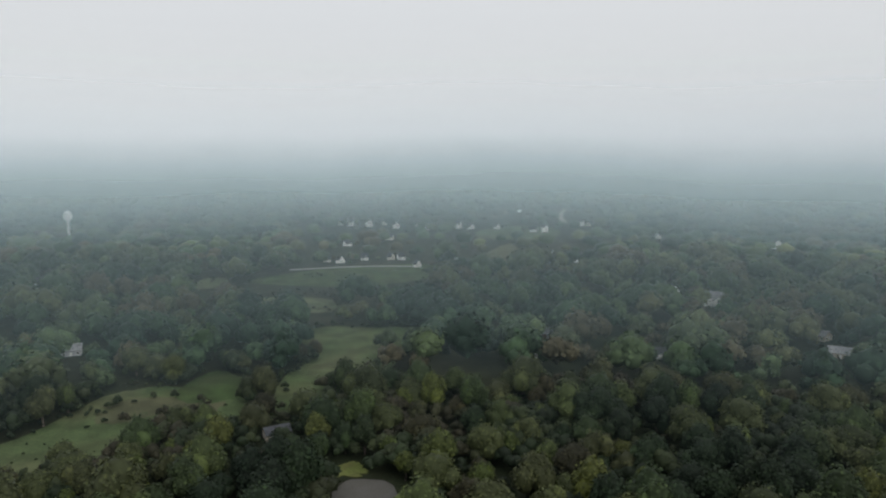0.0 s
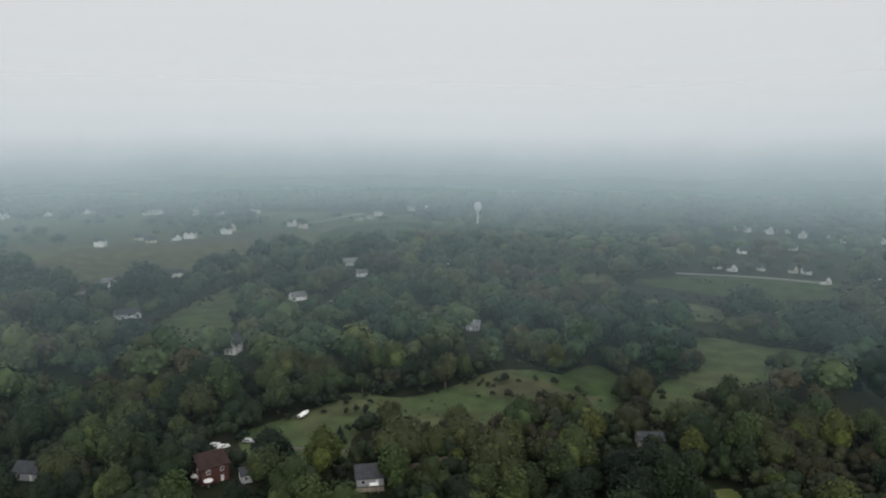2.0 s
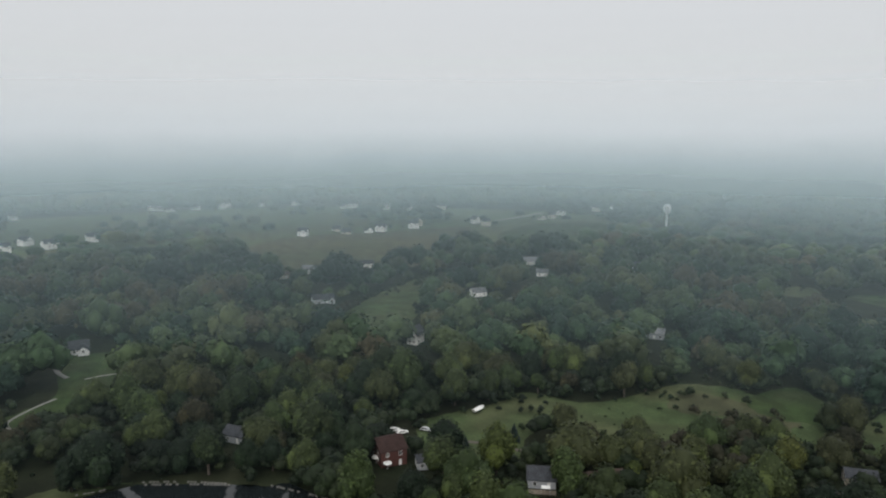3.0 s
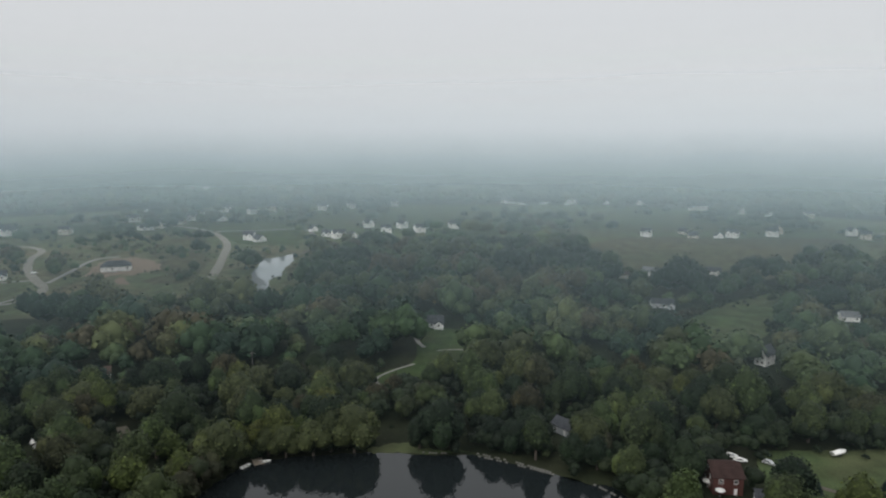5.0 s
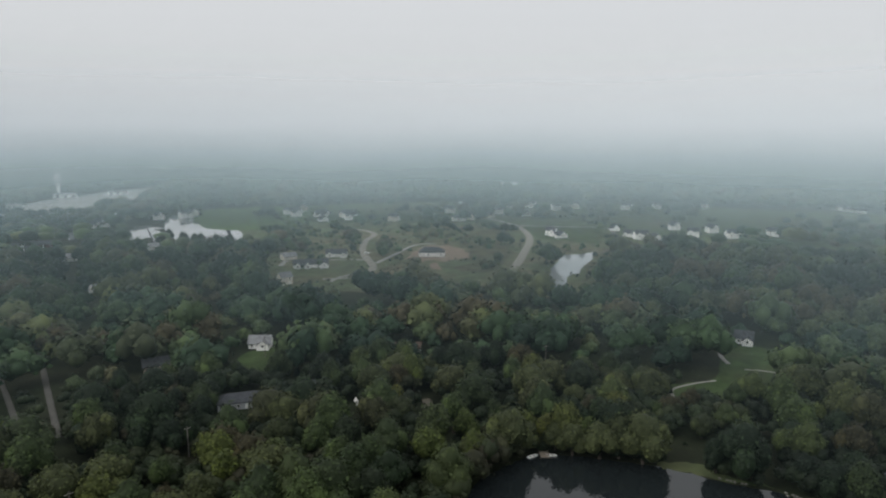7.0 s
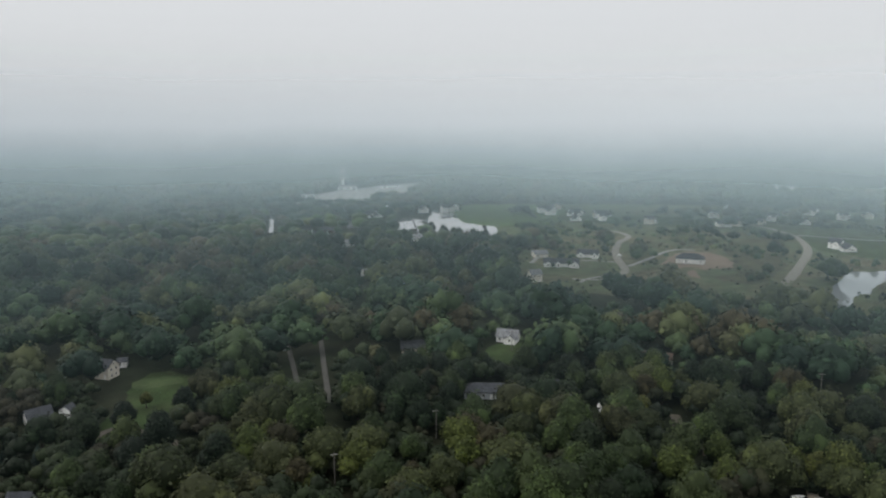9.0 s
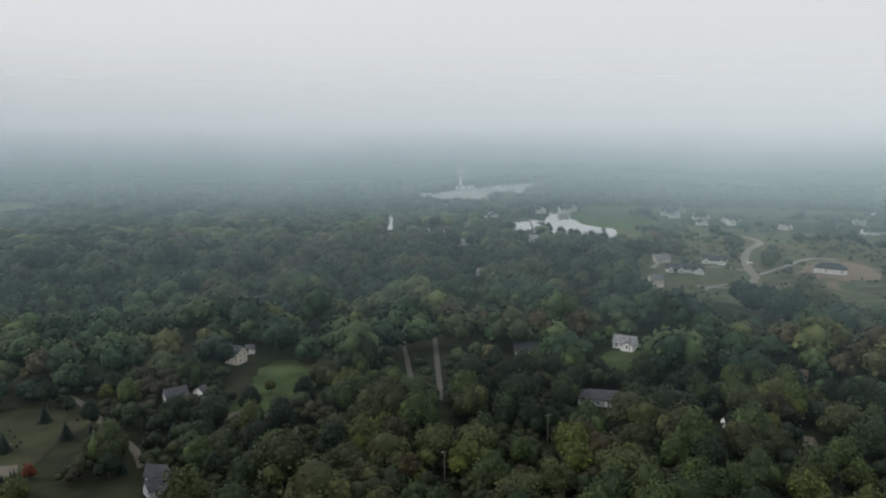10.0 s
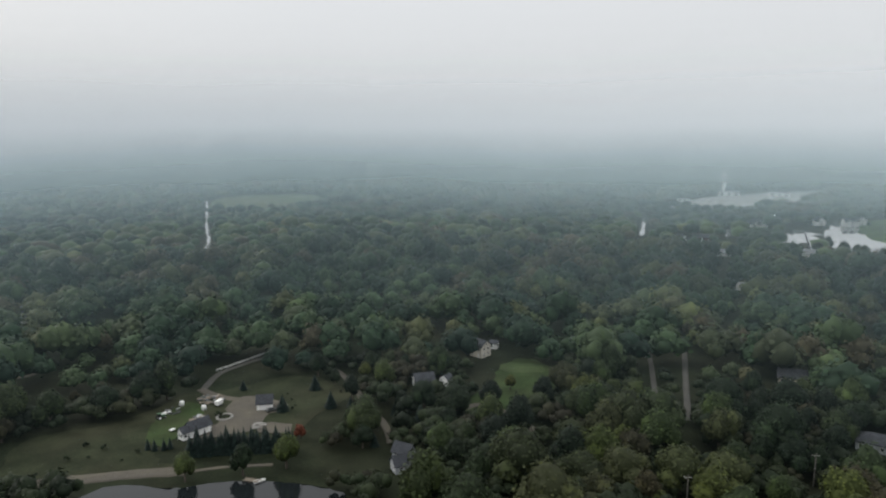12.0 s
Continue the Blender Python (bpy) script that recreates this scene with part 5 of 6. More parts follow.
def seawall(pts, label):
    """A low wall of separate pale stones along the water."""
    line = rounded(pts, 8, False)
    root = tagged(new("seawall"), label, "stone wall")
    seg = np.linalg.norm(np.diff(line, axis=0), axis=1)
    along = np.concatenate([[0], np.cumsum(seg)])
    g = random.Random(9)
    forms = []
    for k in range(4):
        bm = boxed(-0.42, 0.42, -0.26, 0.26, -0.2, 0.34, bevel=0.08)
        for v in bm.verts:
            v.co += Vector((g.uniform(-0.1, 0.1), g.uniform(-0.1, 0.1), g.uniform(-0.08, 0.08)))
        me = bpy.data.meshes.new("stone")
        bm.to_mesh(me)
        bm.free()
        me.materials.append(dark_rock)
        forms.append(me)
    for k in range(int(along[-1] / 1.1)):
        if g.random() < 0.22:
            continue
        s = k * 1.1
        x, y = np.interp(s, along, line[:, 0]), np.interp(s, along, line[:, 1])
        x2, y2 = np.interp(s + 0.5, along, line[:, 0]), np.interp(s + 0.5, along, line[:, 1])
        part("stone", forms[k % 4], rock, root, "", pose(x, y, 0.1, 0, 0, math.degrees(math.atan2(y2 - y, x2 - x)) + g.uniform(-9, 9)))
    return root


seawall([(-219, 76), (-213, 83), (-207, 89), (-199, 96)], "low wall of pale stones along the lake")
seawall([(-225, 58), (-223, 63), (-222, 68)], "short wall of pale stones at the lawn's foot")
seawall([(-217, 76), (-208, 86), (-198, 96)], "low wall of pale stones along the grass bank")
seawall([(-189, 105), (-180, 109), (-169, 114)], "curved wall of pale stones along the lake")


def dock(at, turn, w, d, label):
    root = place(tagged(new("dock"), label, "dock"), at, turn)
    plank = shared("plank", wood, (-w / 2, w / 2, -0.09, 0.09, 0.42, 0.48))
    for k in range(int(d / 0.21)):
        part("plank", plank, wood, root, "", pose(0, -d / 2 + 0.1 + 0.21 * k, 0))
    for x in (-w / 2, w / 2):
        for y in (-d / 2, 0, d / 2):
            bm = bmesh.new()
            tube(bm, (x, y, -0.6), (x, y, 0.9), 0.08, 0.07, 7)
            part("pile", bm, wood, root)
    return root


def rowing_boat(at, turn, label):
    root = place(tagged(new("rowing_boat"), label, "boat", "boats on the lake"), at, turn, 0.05)
    bm = bmesh.new()
    outer, inner = [], []
    for u in np.linspace(-1, 1, 9):
        half = 0.75 * (1 - max(0, u) ** 2.2 * 0.95)
        outer.append([bm.verts.new((2.0 * u, y, z)) for y, z in ((-half, 0.5), (-half * 0.7, 0.05), (0, -0.08), (half * 0.7, 0.05), (half, 0.5))])
        inner.append([bm.verts.new((1.95 * u, y, z)) for y, z in ((-half * 0.92, 0.5), (-half * 0.62, 0.12), (0, 0.02), (half * 0.62, 0.12), (half * 0.92, 0.5))])
    for rows in (outer, inner):
        for a, b in zip(rows[:-1], rows[1:]):
            for k in range(4):
                bm.faces.new((a[k], b[k], b[k + 1], a[k + 1]))
    for o, i in ((outer[0], inner[0]),):
        for k in range(4):
            bm.faces.new((o[k], o[k + 1], i[k + 1], i[k]))
    for a, b, c, d in zip(outer[:-1], outer[1:], inner[:-1], inner[1:]):
        for k in (0, 4):
            bm.faces.new((a[k], b[k], d[k], c[k]))
    bmesh.ops.recalc_face_normals(bm, faces=bm.faces)
    part("hull", bm, white_paint, root, "white hull")
    for x in (-0.9, 0.4):
        part("bench", boxed(x - 0.15, x + 0.15, -0.6, 0.6, 0.33, 0.38), wood, root)
    return root


dock((-232.1, 2.4), 10, 3.2, 5, "weathered wooden dock on the lake shore")
rowing_boat((-231.7, 4.7), 10, "white rowing boat beside a dock")
rowing_boat((-230.1, -1.4), 40, "white rowing boat drawn to the bank")
dock((-59.9, -207.5), 60, 2.0, 5, "small wooden dock by the dam")
rowing_boat((-62.2, -205.8), 25, "pale rowing boat by the dam")

# spruces: a close row behind the track, and single ones
first = spruce_tree("spruce_tree", 70, 2.6, 9.0, "dark green spruce in a dense row")
k = 0
for sx, sy in [(-46, -235), (-48, -235), (-49, -234), (-51, -234), (-52, -233), (-53, -233), (-55, -232), (-56, -232), (-58, -231), (-59, -231), (-60, -230), (-62, -230), (-63, -229), (-65, -228), (-66, -228), (-67, -227), (-69, -226), (-70, -226), (-72, -225), (-73, -225), (-74, -224), (-76, -223), (-77, -223), (-78, -222), (-49, -238), (-53, -236), (-58, -234), (-62, -233), (-66, -231), (-70, -229), (-74, -227), (-41, -245), (-39, -245), (-36, -246), (-34, -248)]:
    s = 0.92 + 0.15 * math.sin(k * 2.7) if k < 31 else 0.5
    ob = first if k == 0 else copy_thing(first, pose(sx, sy, 0, 0, 0, 40 * k))
    ob.matrix_basis = pose(sx, sy, 0, 0, 0, 40 * k)
    ob.scale = (s, s, s)
    TRACKS.append((np.array([(sx, sy), (sx * 1.02, sy * 1.02)]), 4.0))
    k += 1
for sx, sy in [(-158, 186), (-166, 169)] + [(-85, -258), (-77, -289), (-104, -274), (-110, -248), (-103, -252)] + [(-307, -102), (-302, -94), (-293, -110), (-334, -144)] + [(5, 360), (2, 347), (22, 365)] + [(-128, -222), (-122, -232), (-144, -219), (-104, -211)]:
    s = 1.0 + 0.2 * math.sin(k * 3.1)
    ob = tagged(copy_thing(first, pose(sx, sy, 0, 0, 0, 40 * k)), "dark single spruce standing in grass")
    ob.scale = (0.95 * s, 0.95 * s, 0.66 * s)
    TRACKS.append((np.array([(sx, sy), (sx * 0.95, sy * 0.95)]), 4.5))
    k += 1

# sheds of a farm and works far off
def long_shed(at, w, d, h, label):
    root = place(tagged(new("shed"), label, "shed"), at, 5)
    part("wall", gable_walls(w, d, h, d * 0.14), white_wall, root)
    part("roof", gable_roof(w, d, h, d * 0.14), light_roof, root)
    for k in range(3):
        part("sliding_door", boxed(-w / 2 + w * (k + 0.5) / 3 - 2, -w / 2 + w * (k + 0.5) / 3 + 2, -d / 2 - 0.08, -d / 2 + 0.02, 0, h * 0.8), grey_wall, root, "grey sliding door")
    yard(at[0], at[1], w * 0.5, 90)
    return root


long_shed((-1402.9, -91.6), 42, 16, 6, "long pale shed far off in mist")
long_shed((-1388.3, -412.9), 46, 16, 6, "long pale shed far off in mist")
long_shed((-1030.4, -798.5), 34, 14, 6, "pale works building beside a water tower")
long_shed((-1099.6, -750.8), 30, 12, 5, "pale works building in a quarry")
long_shed((-877.6, -760.8), 20, 10, 5, "small works building at a quarry")
long_shed((-260.8, -1797.0), 44, 16, 6, "long pale shed far off in mist")


# ---- woods ----
def free(x, y, margin=0.0):
    """Which of the points may carry a tree; margin: how much further the crowns keep from roads and yards."""
    ok = np.ones(len(x), bool)
    for o in CLEAR:
        ok &= ~inside(x, y, o)
    for line, reach in TRACKS:
        reach += margin
        lo, hi = line.min(0) - reach, line.max(0) + reach
        near = (x > lo[0]) & (x < hi[0]) & (y > lo[1]) & (y < hi[1])
        if near.any():
            k = np.where(near)[0]
            ok[k[beside(x[k], y[k], line, reach)]] = False
    return ok


def free_of_roads(x, y):
    ok = np.ones(len(x), bool)
    for line, reach in TRACKS:
        if reach < 12:
            ok &= ~beside(x, y, line, reach)
    for o in WATERS:
        ok &= ~inside(x, y, o)
    return ok


def scatter(seed, spacing, r0, r1, az0, az1):
    """Uneven spots over a ring of land."""
    rng = np.random.default_rng(seed)
    n = int(2 * r1 / spacing) + 2
    gx, gy = np.meshgrid(np.arange(n) - n / 2, np.arange(n) - n / 2)
    x = ((gx + 0.5 * (gy % 2)) * spacing + rng.uniform(-0.42, 0.42, gx.shape) * spacing).ravel()
    y = (gy * spacing * 0.9 + rng.uniform(-0.42, 0.42, gx.shape) * spacing).ravel()
    r, a = np.hypot(x, y), np.degrees(np.arctan2(-x, y)) % 360
    a = np.where(a > 270, a - 360, a)
    ok = (r >= r0) & (r < r1) & (a >= az0) & (a < az1)
    return x[ok], y[ok]


def waves(x, y, scale, seed):
    """Soft rolling values between 0 and 1 over the land."""
    rng = np.random.default_rng(seed)
    v = np.zeros(len(x))
    for k in range(6):
        a, p, s = rng.uniform(0, 6.28), rng.uniform(0, 6.28), rng.uniform(0.6, 1.8)
        v += np.sin((x * np.cos(a) + y * np.sin(a)) * s * 6.28 / scale + p)
    return 0.5 + v / 5.5


def openness(x, y):
    """How likely a spot is wooded: farmland to the north-west, woods elsewhere."""
    r, a = np.hypot(x, y), np.degrees(np.arctan2(-x, y)) % 360
    a = np.where(a > 270, a - 360, a)
    farm = (a > 33) & (a < 116) & (r > 700) & (r < 1085)
    hedge = waves(x, y, 420, 7)
    v = np.ones(len(x))
    v[farm] = np.where(hedge[farm] > 0.80, 0.8, 0.05)
    town = (a > -14) & (a < 12) & (r > 620) & (r < 1150)
    v[town] = 0.30
    return v


rng = np.random.default_rng(11)
KINDS = {
    "green": [broadleaf("maple_tree", 21 + k, leaf_green, r, h, h * 0.05, n, 1350, 0.50, "tall green maple tree of the wood") for k, (r, h, n) in enumerate(((6.6, 17.0, 5), (5.6, 15.5, 4), (7.8, 18.0, 6)))],
    "deep": [broadleaf("linden_tree", 26 + k, leaf_deep, r, h, h * 0.05, n, 1350, 0.50, "dark green linden tree with dense crown") for k, (r, h, n) in enumerate(((6.4, 17.0, 4), (7.6, 16.5, 5), (5.4, 15.0, 4)))],
    "olive": [broadleaf("oak_tree", 31 + k, leaf_olive, r, h, h * 0.05, n, 1350, 0.52, "broad olive-green oak tree in the wood") for k, (r, h, n) in enumerate(((7.8, 15.5, 6), (6.4, 15.0, 5), (8.6, 16.5, 6)))],
    "yellow": [broadleaf("cottonwood_tree", 41 + k, leaf_yellow, r, h, h * 0.05, n, 1150, 0.48, "yellowing cottonwood tree with loose crown") for k, (r, h, n) in enumerate(((5.6, 14.5, 5), (4.8, 12.5, 4)))],
    "rust": [broadleaf("autumn_tree", 51 + k, leaf_rust, r, h, h * 0.05, n, 1000, 0.46, "brownish autumn tree with thinning leaves") for k, (r, h, n) in enumerate(((6.2, 13.5, 5), (5.2, 12.0, 4)))],
}
KINDS["red"] = [broadleaf("red_maple_tree", 57, leaf_red, 4.2, 9.5, 0.5, 4, 800, 0.45, "small orange-red maple beside a spruce row")]
COUNT = {k: 0 for k in KINDS}


def plant(kind, x, y, size=1.0, turn=None):
    trees = KINDS[kind]
    ob = trees[COUNT[kind] % len(trees)]
    m = pose(x, y, 0, 0, 0, rng.uniform(0, 360) if turn is None else turn)
    if COUNT[kind] < len(trees):
        ob.matrix_basis = m
    else:
        ob = copy_thing(ob, m)
    ob.scale = (size * rng.uniform(0.9, 1.1), size * rng.uniform(0.9, 1.1), size * rng.uniform(0.88, 1.12))
    COUNT[kind] += 1
    return ob


# single trees that stand out
SINGLES = []
for kind, size, spots in (
    ("yellow", 1.25, [(-237, -7), (-238, 1), (-238, 9), (-237, 17), (-220, -19), (-208, -26), (-214, -34), (-237, -25)]),
    ("olive", 1.3, [(-233, -4), (-235, 5), (-235, 13), (-234, 22), (-234, 28), (-233, 34), (-233, 38), (-222, -14), (-228, -11), (-218, -18)]),
    ("deep", 1.22, [(-228, 59), (-226, 63), (-224, 68), (-220, 81), (-217, 88), (-211, 94), (-242, 12), (-240, 24), (-239, 31), (-201, 103), (-198, 109)]),
    ("yellow", 0.9, [(-72, -210), (-128, -274), (-176, -233)]),
    ("yellow", 1.0, [(97, 238), (-16, 263), (-43, 259), (-96, 206), (-86, 219), (-79, 228), (60, 198)]),
    ("yellow", 0.9, [(-92, 195), (-92, 222), (-127, 146), (-44, 261)]),
    ("olive", 1.0, [(-122, 300), (-97, 320), (-73, 335), (-196, 256), (-80, 280), (-126, 213), (-149, 201)]),
    ("olive", 0.95, [(-132, 307), (-120, 303), (-100, 322), (-126, 330), (-142, 313), (-119, 356), (-77, 281)]),
    ("rust", 0.9, [(-72, 330), (-66, 337)]),
    ("green", 0.8, [(-49, 294), (-34, 308), (-29, 354), (-16, 355)]),
    ("deep", 0.9, [(-112, -255), (-159, -221), (-141, -217)]),
    ("red", 1.0, [(-85, -229)]),
    ("rust", 0.8, [ (-132, -268), (-13, -309), (-24, -311)]),
    ("green", 0.8, [(-43, -218), (-121, -194), (-122, -170), (-172, -203), (-180, -199)]),
    ("deep", 0.75, [(-60, -212), (-114, -277), (-99, -210), (-121, -202), (-133, -206), (-136, -234), (-102, -233), (-110, -290)]),
):
    for sx, sy in spots:
        plant(kind, sx + rng.uniform(-2, 2), sy + rng.uniform(-2, 2), size * rng.uniform(0.55, 1.0))
        TRACKS.append((np.array([(sx, sy), (sx + 0.1, sy)]), 6.0))
        SINGLES.append((sx, sy))

for sx, sy in [(-600, -363), (-640, -379), (-616, -338), (-605, -310), (-608, -298), (-614, -331), (-621, -353)]:
    plant("deep", sx, sy, 0.85)

# near wood: every tree a thing of its own
NEAR = 315
x, y = scatter(1, 13.2, 160, NEAR, -40, 190)
ok = free(x, y, 1.5)
x, y = x[ok], y[ok]
hue = 0.40 * waves(x, y, 190, 3) + 0.60 * waves(x, y, 58, 43)
grove = waves(x, y, 70, 33)
for px_, py_, hh, grown in zip(x, y, hue, grove):
    u = hh + rng.normal(0, 0.17) + (0.10 if py_ > 220 else 0.0)
    kind = "deep" if u < 0.36 else "green" if u < 0.60 else "olive" if u < 0.86 else "rust" if u < 0.97 else "yellow"
    if COUNT[kind] >= 290:
        kind = min(("deep", "green", "olive"), key=COUNT.get)
    plant(kind, px_, py_, 0.62 + 0.62 * min(1.0, max(0.0, 0.6 * grown + rng.uniform(-0.25, 0.65))))


def undergrowth():
    """Where saplings and bushes fill the wood's floor, its edges and the feet of single trees."""
    gx, gy = scatter(12, 6.4, 160, NEAR + 8, -40, 190)
    ok = free(gx, gy)
    wx, wy = scatter(14, 4.6, 100, 300, -40, 190)
    shore = np.vstack([WATERS[0], WATERS[0][:1]])
    ok2 = free(wx, wy) & beside(wx, wy, shore, 8)
    g = np.random.default_rng(16)
    stems = np.array([p for p in SINGLES if p[1] > -205])
    foot = np.repeat(stems, 4, 0) + g.normal(0, 3.0, (4 * len(stems), 2))
    foot = foot[~inside(foot[:, 0], foot[:, 1], WATERS[0])]
    return np.r_[gx[ok], wx[ok2], foot[:, 0]], np.r_[gy[ok], wy[ok2], foot[:, 1]]


def wood_edges():
    """Where low bushes fringe the meadows."""
    g = np.random.default_rng(17)
    rim = []
    for o in CLEAR:
        d = np.hypot(o[:, 0], o[:, 1])
        if 160 < d.min() < 420 and o[:, 1].mean() > 228:
            ring = np.vstack([o, o[:1]])
            along = np.r_[0, np.cumsum(np.linalg.norm(np.diff(ring, axis=0), axis=1))]
            u = np.arange(0, along[-1], 4.2)
            rim.append(np.stack([np.interp(u, along, ring[:, 0]), np.interp(u, along, ring[:, 1])], 1) + g.normal(0, 2.4, (len(u), 2)))
    rim = np.concatenate(rim)
    keep = free_of_roads(rim[:, 0], rim[:, 1]) & (g.uniform(0, 1, len(rim)) < 0.25 + 0.75 * (waves(rim[:, 0], rim[:, 1], 60, 19) > 0.45))
    rim = rim[keep]
    return rim[:, 0], rim[:, 1]


def woodland(name, x, y, models, heights, label, seed, leaf=leaf_woods):
    """A stretch of wood whose trees nobody could count, in one mesh."""
    g = np.random.default_rng(seed)
    V, F, T, at = [], [], [], 0
    tone = np.clip(0.42 + (waves(x, y, 230, 5) - 0.5) * 0.5 + (waves(x, y, 66, 15) - 0.5) * 0.85 + g.normal(0, 0.20, len(x)) + 0.12 * ((y > 230) & (x > -330)), 0, 1)
    pick = g.integers(0, len(models), len(x))
    size = heights[0] + (heights[1] - heights[0]) * np.clip(0.42 + (waves(x, y, 58, 25) - 0.5) * 1.1 + g.uniform(-0.25, 0.25, len(x)), 0, 1)
    turn = g.uniform(0, 6.28, len(x))
    for k, (v, f) in enumerate(models):
        i = np.where(pick == k)[0]
        if not len(i):
            continue
        c, s, z = np.cos(turn[i]) * size[i], np.sin(turn[i]) * size[i], size[i]
        X = v[None, :, 0] * c[:, None] - v[None, :, 1] * s[:, None] + x[i, None]
        Y = v[None, :, 0] * s[:, None] + v[None, :, 1] * c[:, None] + y[i, None]
        Z = v[None, :, 2] * (z * g.uniform(0.85, 1.15, len(i)))[:, None]
        V.append(np.stack([X, Y, Z], 2).reshape(-1, 3))
        F.append((f[None] + (np.arange(len(i)) * len(v))[:, None, None] + at).reshape(-1, 3))
        T.append(np.repeat(tone[i], len(v)))
        at += len(i) * len(v)
    if V:
        me = quick_mesh(name, np.concatenate(V), np.concatenate(F), leaf, np.concatenate(T))
        return tagged(new(name, me), label, "woodland", "", "stuff")


def middle_model(seed, boughs=4, count=190, size=0.95, level=1):
    (v, f), masses = crown_arrays(seed, 8.0, 14.5, 0.8, boughs, count, size, level, 22)
    return v, f


def far_model(seed):
    """A lumpy crown for woods far off."""
    g = np.random.default_rng(seed)
    v, f = ico(1)
    v = v * g.uniform(0.82, 1.18, (len(v), 1))
    v = v * [6.6, 6.6, 4.6] + [0, 0, 6.4]
    low = v[:, 2][f].mean(1) > 4.0
    return v, f[low]


def wooded(seed, spacing, r0, r1, az0, az1):
    x, y = scatter(seed, spacing, r0, r1, az0, az1)
    ok = free(x, y) & (np.random.default_rng(seed).uniform(0, 1, len(x)) < openness(x, y))
    return x[ok], y[ok]


middle = [middle_model(60 + k, 3 + k % 4) for k in range(8)]
distant = [far_model(80 + k) for k in range(8)]
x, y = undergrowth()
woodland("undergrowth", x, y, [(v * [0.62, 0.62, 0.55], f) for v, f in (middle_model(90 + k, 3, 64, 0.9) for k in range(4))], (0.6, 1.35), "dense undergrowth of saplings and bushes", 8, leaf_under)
x, y = wood_edges()
woodland("edge_bushes", x, y, [(v * [0.62, 0.62, 0.55], f) for v, f in (middle_model(94 + k, 3, 64, 0.9) for k in range(4))], (0.28, 0.72), "low bushes fringing the meadows", 10, leaf_under)
x, y = wooded(2, 14.6, NEAR, 660, -40, 190)
woodland("woodland", x, y, middle, (0.62, 1.62), "dense mixed wood of green and olive trees", 4)
x, y = wooded(3, 15.0, 640, 1600, -40, 190)
woodland("woodland", x, y, distant, (0.7, 1.5), "misty mixed wood stretching far away", 5)
x, y = wooded(4, 46.0, 1350, 3700, -40, 190)
woodland("woodland", x, y, [(v * [4.2, 4.2, 1.0], f) for v, f in distant], (0.8, 1.3), "far woods fading into mist", 6)
x, y = wooded(6, 16.0, 150, 800, 190, 320 - 0.1)
woodland("woodland", x, y, distant, (0.6, 1.15), "mixed wood behind the lake", 7)


def hedge_spots(lines, seed):
    """Spots along hedges and rows of garden trees."""
    g = np.random.default_rng(seed)
    out = []
    for line in lines:
        line = np.array(line, float)
        for a, b in zip(line[:-1], line[1:]):
            n = max(2, int(np.linalg.norm(b - a) / 7))
            out += [a + (b - a) * u + g.normal(0, 2.2, 2) for u in g.uniform(0, 1, n)]
    return np.array(out)


hedges = hedge_spots(([(-685, -142), (-704, -132), (-708, -111), (-719, -88)], [(-737, -110), (-747, -97), (-734, -84)], [(-864, -346), (-839, -302), (-816, -264)], [(-875, -235), (-846, -211), (-818, -181)], [(-657, -76), (-667, -61), (-670, -35)], [(-800, -276), (-742, -251), (-723, -218)], [(-608, -202), (-601, -221), (-588, -229)], [(-605, -178), (-646, -188), (-694, -207)], [(-576, -142), (-627, -153), (-689, -172)], [(-740, -16), (-705, 13), (-694, 36)], [(-588, -63), (-540, -49), (-586, -44)], [(-793, -158), (-814, -119), (-830, -89)], [(-745, -165), (-757, -139), (-770, -118)], [(-770, -89), (-780, -66), (-743, -42)], [(-758, -289), (-729, -262), (-704, -278)], [(-658, -279), (-636, -251), (-622, -228)], [(-712, 42), (-684, 63), (-657, 55)], [(-910, -218), (-916, -175), (-887, -129)], [(-734, -325), (-693, -289), (-650, -262)], [(-829, -376), (-863, -367), (-792, -324)]), 21)
hedges = hedges[free_of_roads(hedges[:, 0], hedges[:, 1])]
woodland("hedgerow", hedges[:, 0], hedges[:, 1], [(v * [0.75, 0.75, 0.7], f) for v, f in middle], (0.5, 1.3), "loose hedgerows and garden trees on open grassland", 23)


# slim garden trees among the suburban houses
GARDEN = [(-769, -292), (-818, -294), (-834, -288), (-856, -284), (-820, -263), (-876, -252), (-848, -236), (-876, -237), (-838, -220), (-883, -224), (-861, -211), (-873, -189), (-852, -177), (-841, -166), (-773, -146), (-828, -130), (-883, -133), (-895, -119), (-885, -99), (-915, -98), (-886, -83), (-893, -61), (-882, -50), (-907, -30), (-884, -10), (-892, 35), (-823, 49), (-725, 32), (-682, -64), (-656, -54), (-699, -86), (-746, -161), (-708, -114), (-670, -263), (-707, -266), (-728, -255), (-690, -236), (-750, -237), (-609, -216), (-640, -216)]
g = np.random.default_rng(31)
slim = np.array([(a + g.normal(0, 11), b + g.normal(0, 11)) for a, b in GARDEN for _ in range(7)] + [(a + 13 * math.cos(t), b + 13 * math.sin(t)) for a, b in HOMES for t in g.uniform(0, 6.28, 6)])
young = np.array([(a, b) for a, b in zip(*scatter(33, 13.0, 560, 960, 80, 118)) if -310 < b < 60 and waves(np.array([a]), np.array([b]), 75, 35)[0] > 0.52])
slim = np.vstack([slim, young])
slim = slim[free_of_roads(slim[:, 0], slim[:, 1])]
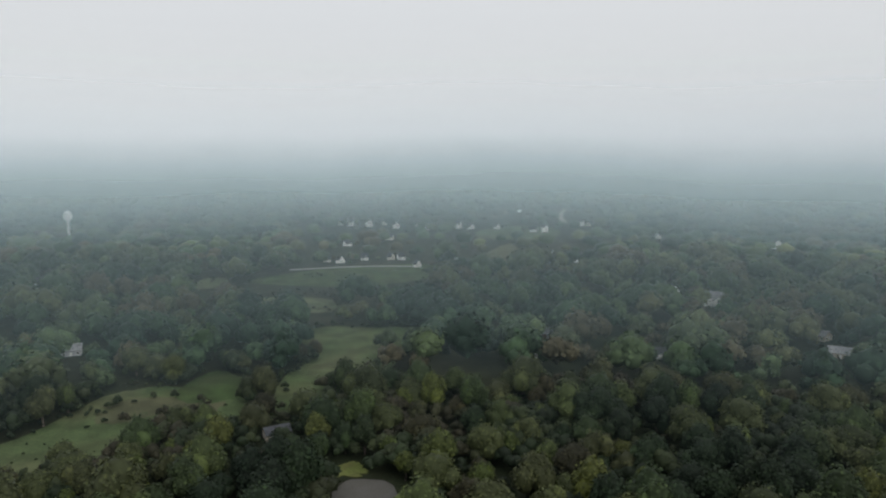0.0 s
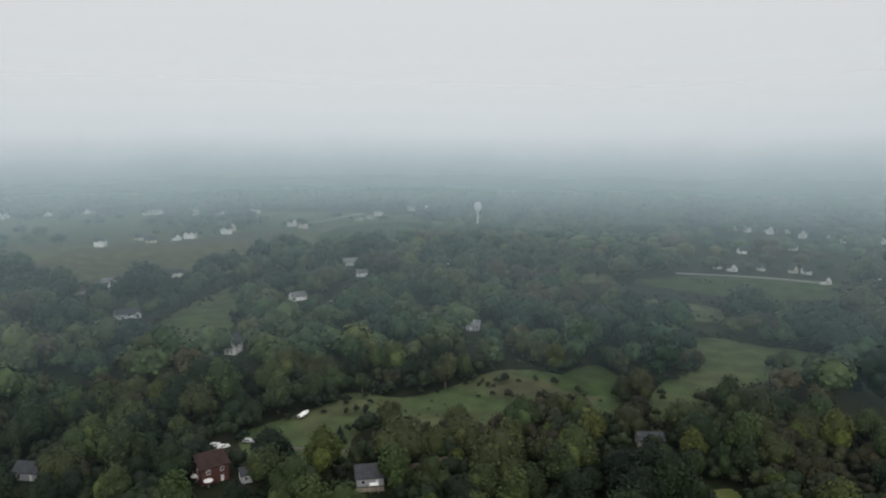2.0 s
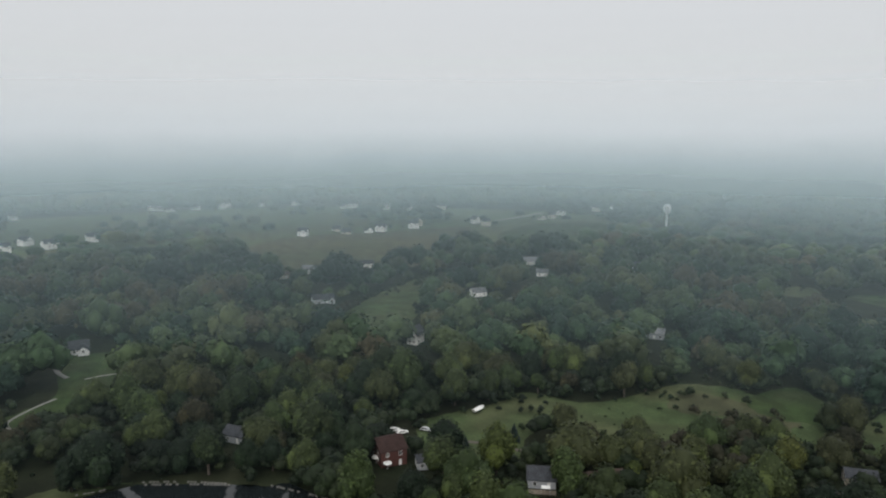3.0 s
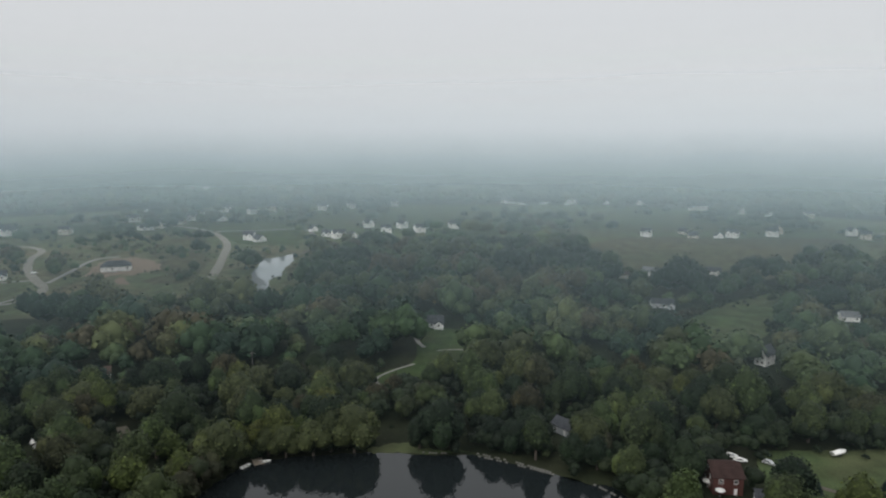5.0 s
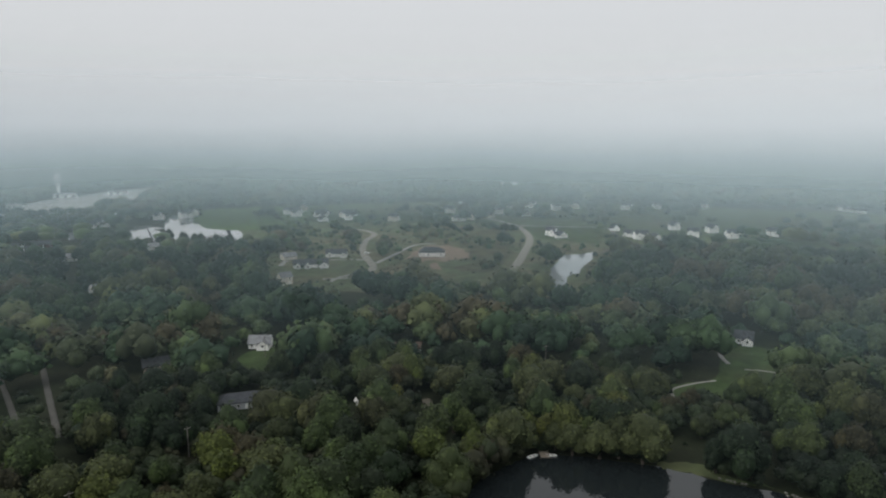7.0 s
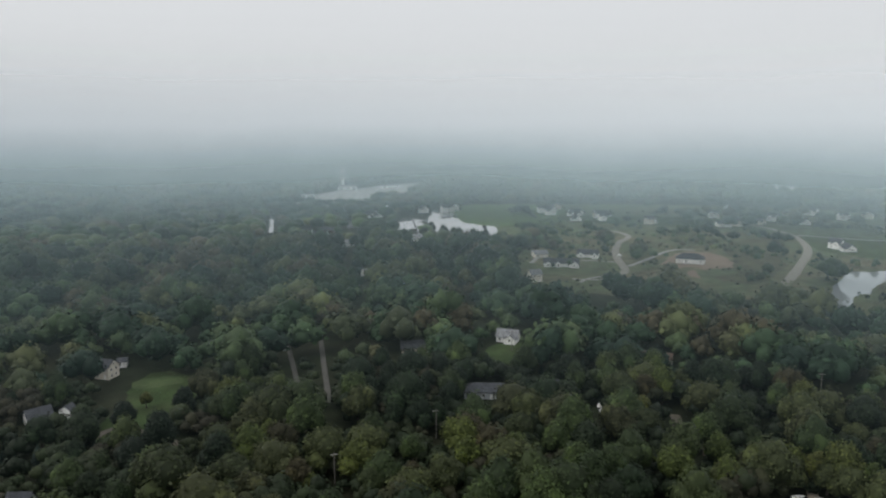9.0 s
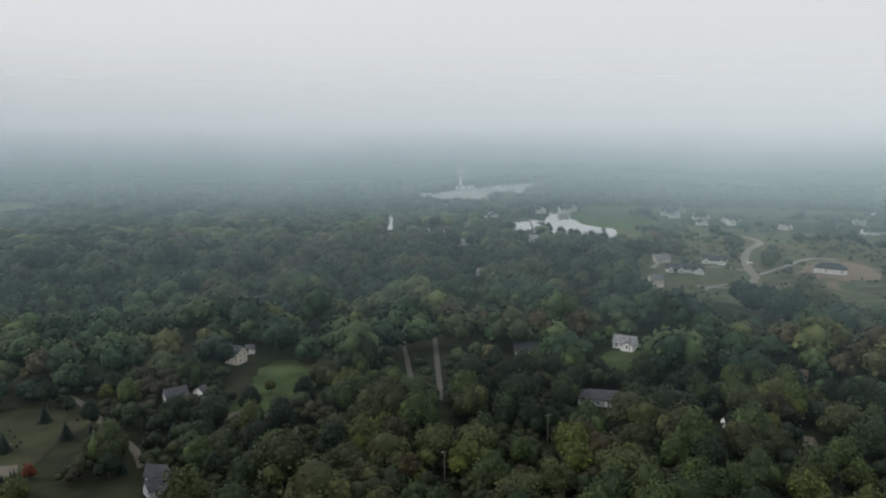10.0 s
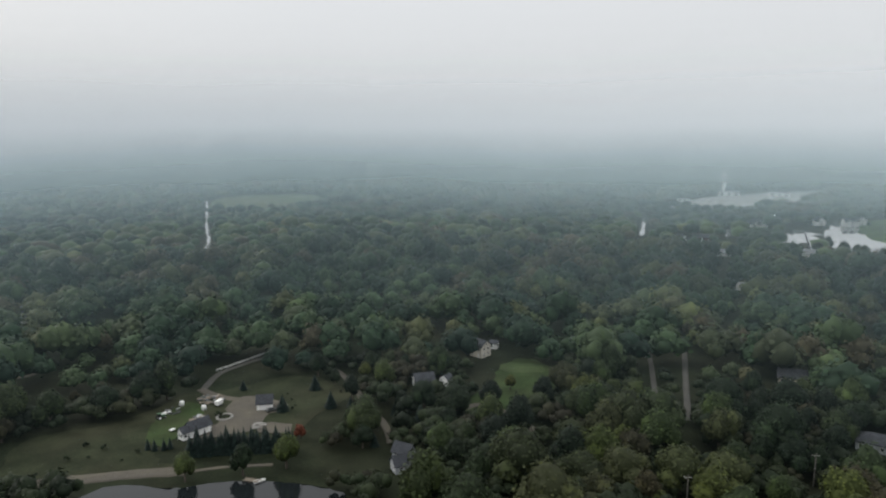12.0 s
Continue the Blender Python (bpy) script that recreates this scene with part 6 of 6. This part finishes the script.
woodland("garden_trees", slim[:, 0], slim[:, 1], [(v * [k, k, 0.55], f) for k, (v, f) in zip((0.3, 0.34, 0.4, 0.5, 0.32, 0.45, 0.36, 0.55), distant)], (0.4, 1.25), "slim and rounded garden trees among suburban houses", 24)


def shrub_model(seed):
    (v, f), lobes = crown_arrays(seed, 1.6, 2.4, 0.1, 3, 34, 0.42, 1, 12)
    return v, f


shrubs = [shrub_model(120 + k) for k in range(5)]
sx, sy = scatter(8, 8.0, 170, 700, -40, 190)
in_open = np.zeros(len(sx), bool)
for o in CLEAR:
    in_open |= inside(sx, sy, o)
wet = np.zeros(len(sx), bool)
for o in WATERS:
    wet |= inside(sx, sy, o)
for line, reach in TRACKS:
    if reach < 20:
        wet |= beside(sx, sy, line, max(reach - 1.0, 1.5))
keep = in_open & ~wet & (waves(sx, sy, 90, 9) + np.random.default_rng(3).normal(0, 0.15, len(sx)) > 0.76)
woodland("shrubs", sx[keep], sy[keep], shrubs, (0.4, 1.5), "low shrubs scattered over rough grass", 9, leaf_under)


# ---- mist ----
def mist_sheet(x, y, radius, slope, top, mat, label):
    """Cone sheet round the camera for mist, leaning outwards to catch more sky light."""
    n = 128
    verts, faces = [], []
    for z in (0.5, top):
        for k in range(n):
            a = 2 * math.pi * k / n
            r = radius + slope * z
            verts.append((x + r * math.cos(a), y + r * math.sin(a), z))
    for k in range(n):
        j = (k + 1) % n
        faces.append((k, j, n + j, n + k))
    return tagged(new("mist_sheet", mesh_of("mist_sheet", verts, faces, mat, True)), label, "mist", "", "structure")


# opacity by height, set along the camera's sight lines so haze grows with distance
mist_sheet(12, 0, 178, 1.7, 120, mist_material("near_haze", [(0, 0.0), (12, 0.0), (23, 0.007), (33, 0.021), (46, 0.044), (58, 0.053), (82, 0.030), (105, 0.0)], 120), "sheet of faint painted haze over the near woods")
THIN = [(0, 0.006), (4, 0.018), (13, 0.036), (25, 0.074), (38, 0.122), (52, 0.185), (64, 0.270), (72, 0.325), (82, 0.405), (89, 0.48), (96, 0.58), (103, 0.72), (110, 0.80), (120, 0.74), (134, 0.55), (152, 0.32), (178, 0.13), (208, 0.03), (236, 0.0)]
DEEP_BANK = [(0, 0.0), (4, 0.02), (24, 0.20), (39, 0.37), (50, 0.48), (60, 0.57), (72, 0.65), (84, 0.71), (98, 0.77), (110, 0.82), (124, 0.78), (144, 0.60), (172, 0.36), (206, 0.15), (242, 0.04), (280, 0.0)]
mist_sheet(0, -35, 345, 1.4, 250, mist_material("thin_mist", THIN, 250), "sheet of thin painted grey mist over the woods")
mist_sheet(0, -40, 760, 1.4, 290, mist_material("deep_mist", DEEP_BANK, 290), "sheet of pale painted mist round the horizon")


def horizon_ridge():
    """Low ridge added at the ground's rim to hide its edge against the sky."""
    n = 180
    verts, faces = [], []
    g = np.random.default_rng(17)
    bumps = [(g.uniform(0, 6.28), int(k), g.uniform(4, 9)) for k in (3, 5, 8, 13, 21, 34)]
    for k in range(n):
        a = 2 * math.pi * k / n
        top = 122 + sum(w * math.sin(m * a + p) * 0.5 for p, m, w in bumps)
        for r, z in ((3600, -1), (3900, 0.25 * top), (4300, 0.75 * top), (4700, top), (4940, top * 0.9)):
            verts.append((r * math.cos(a), r * math.sin(a), z))
    for k in range(n):
        j = (k + 1) % n
        for i in range(4):
            faces.append((k * 5 + i, j * 5 + i, j * 5 + i + 1, k * 5 + i + 1))
    return tagged(new("hills", mesh_of("hills", verts, faces, soil, True)), "added low ridge closing the horizon behind mist", "hills", "", "structure")


horizon_ridge()
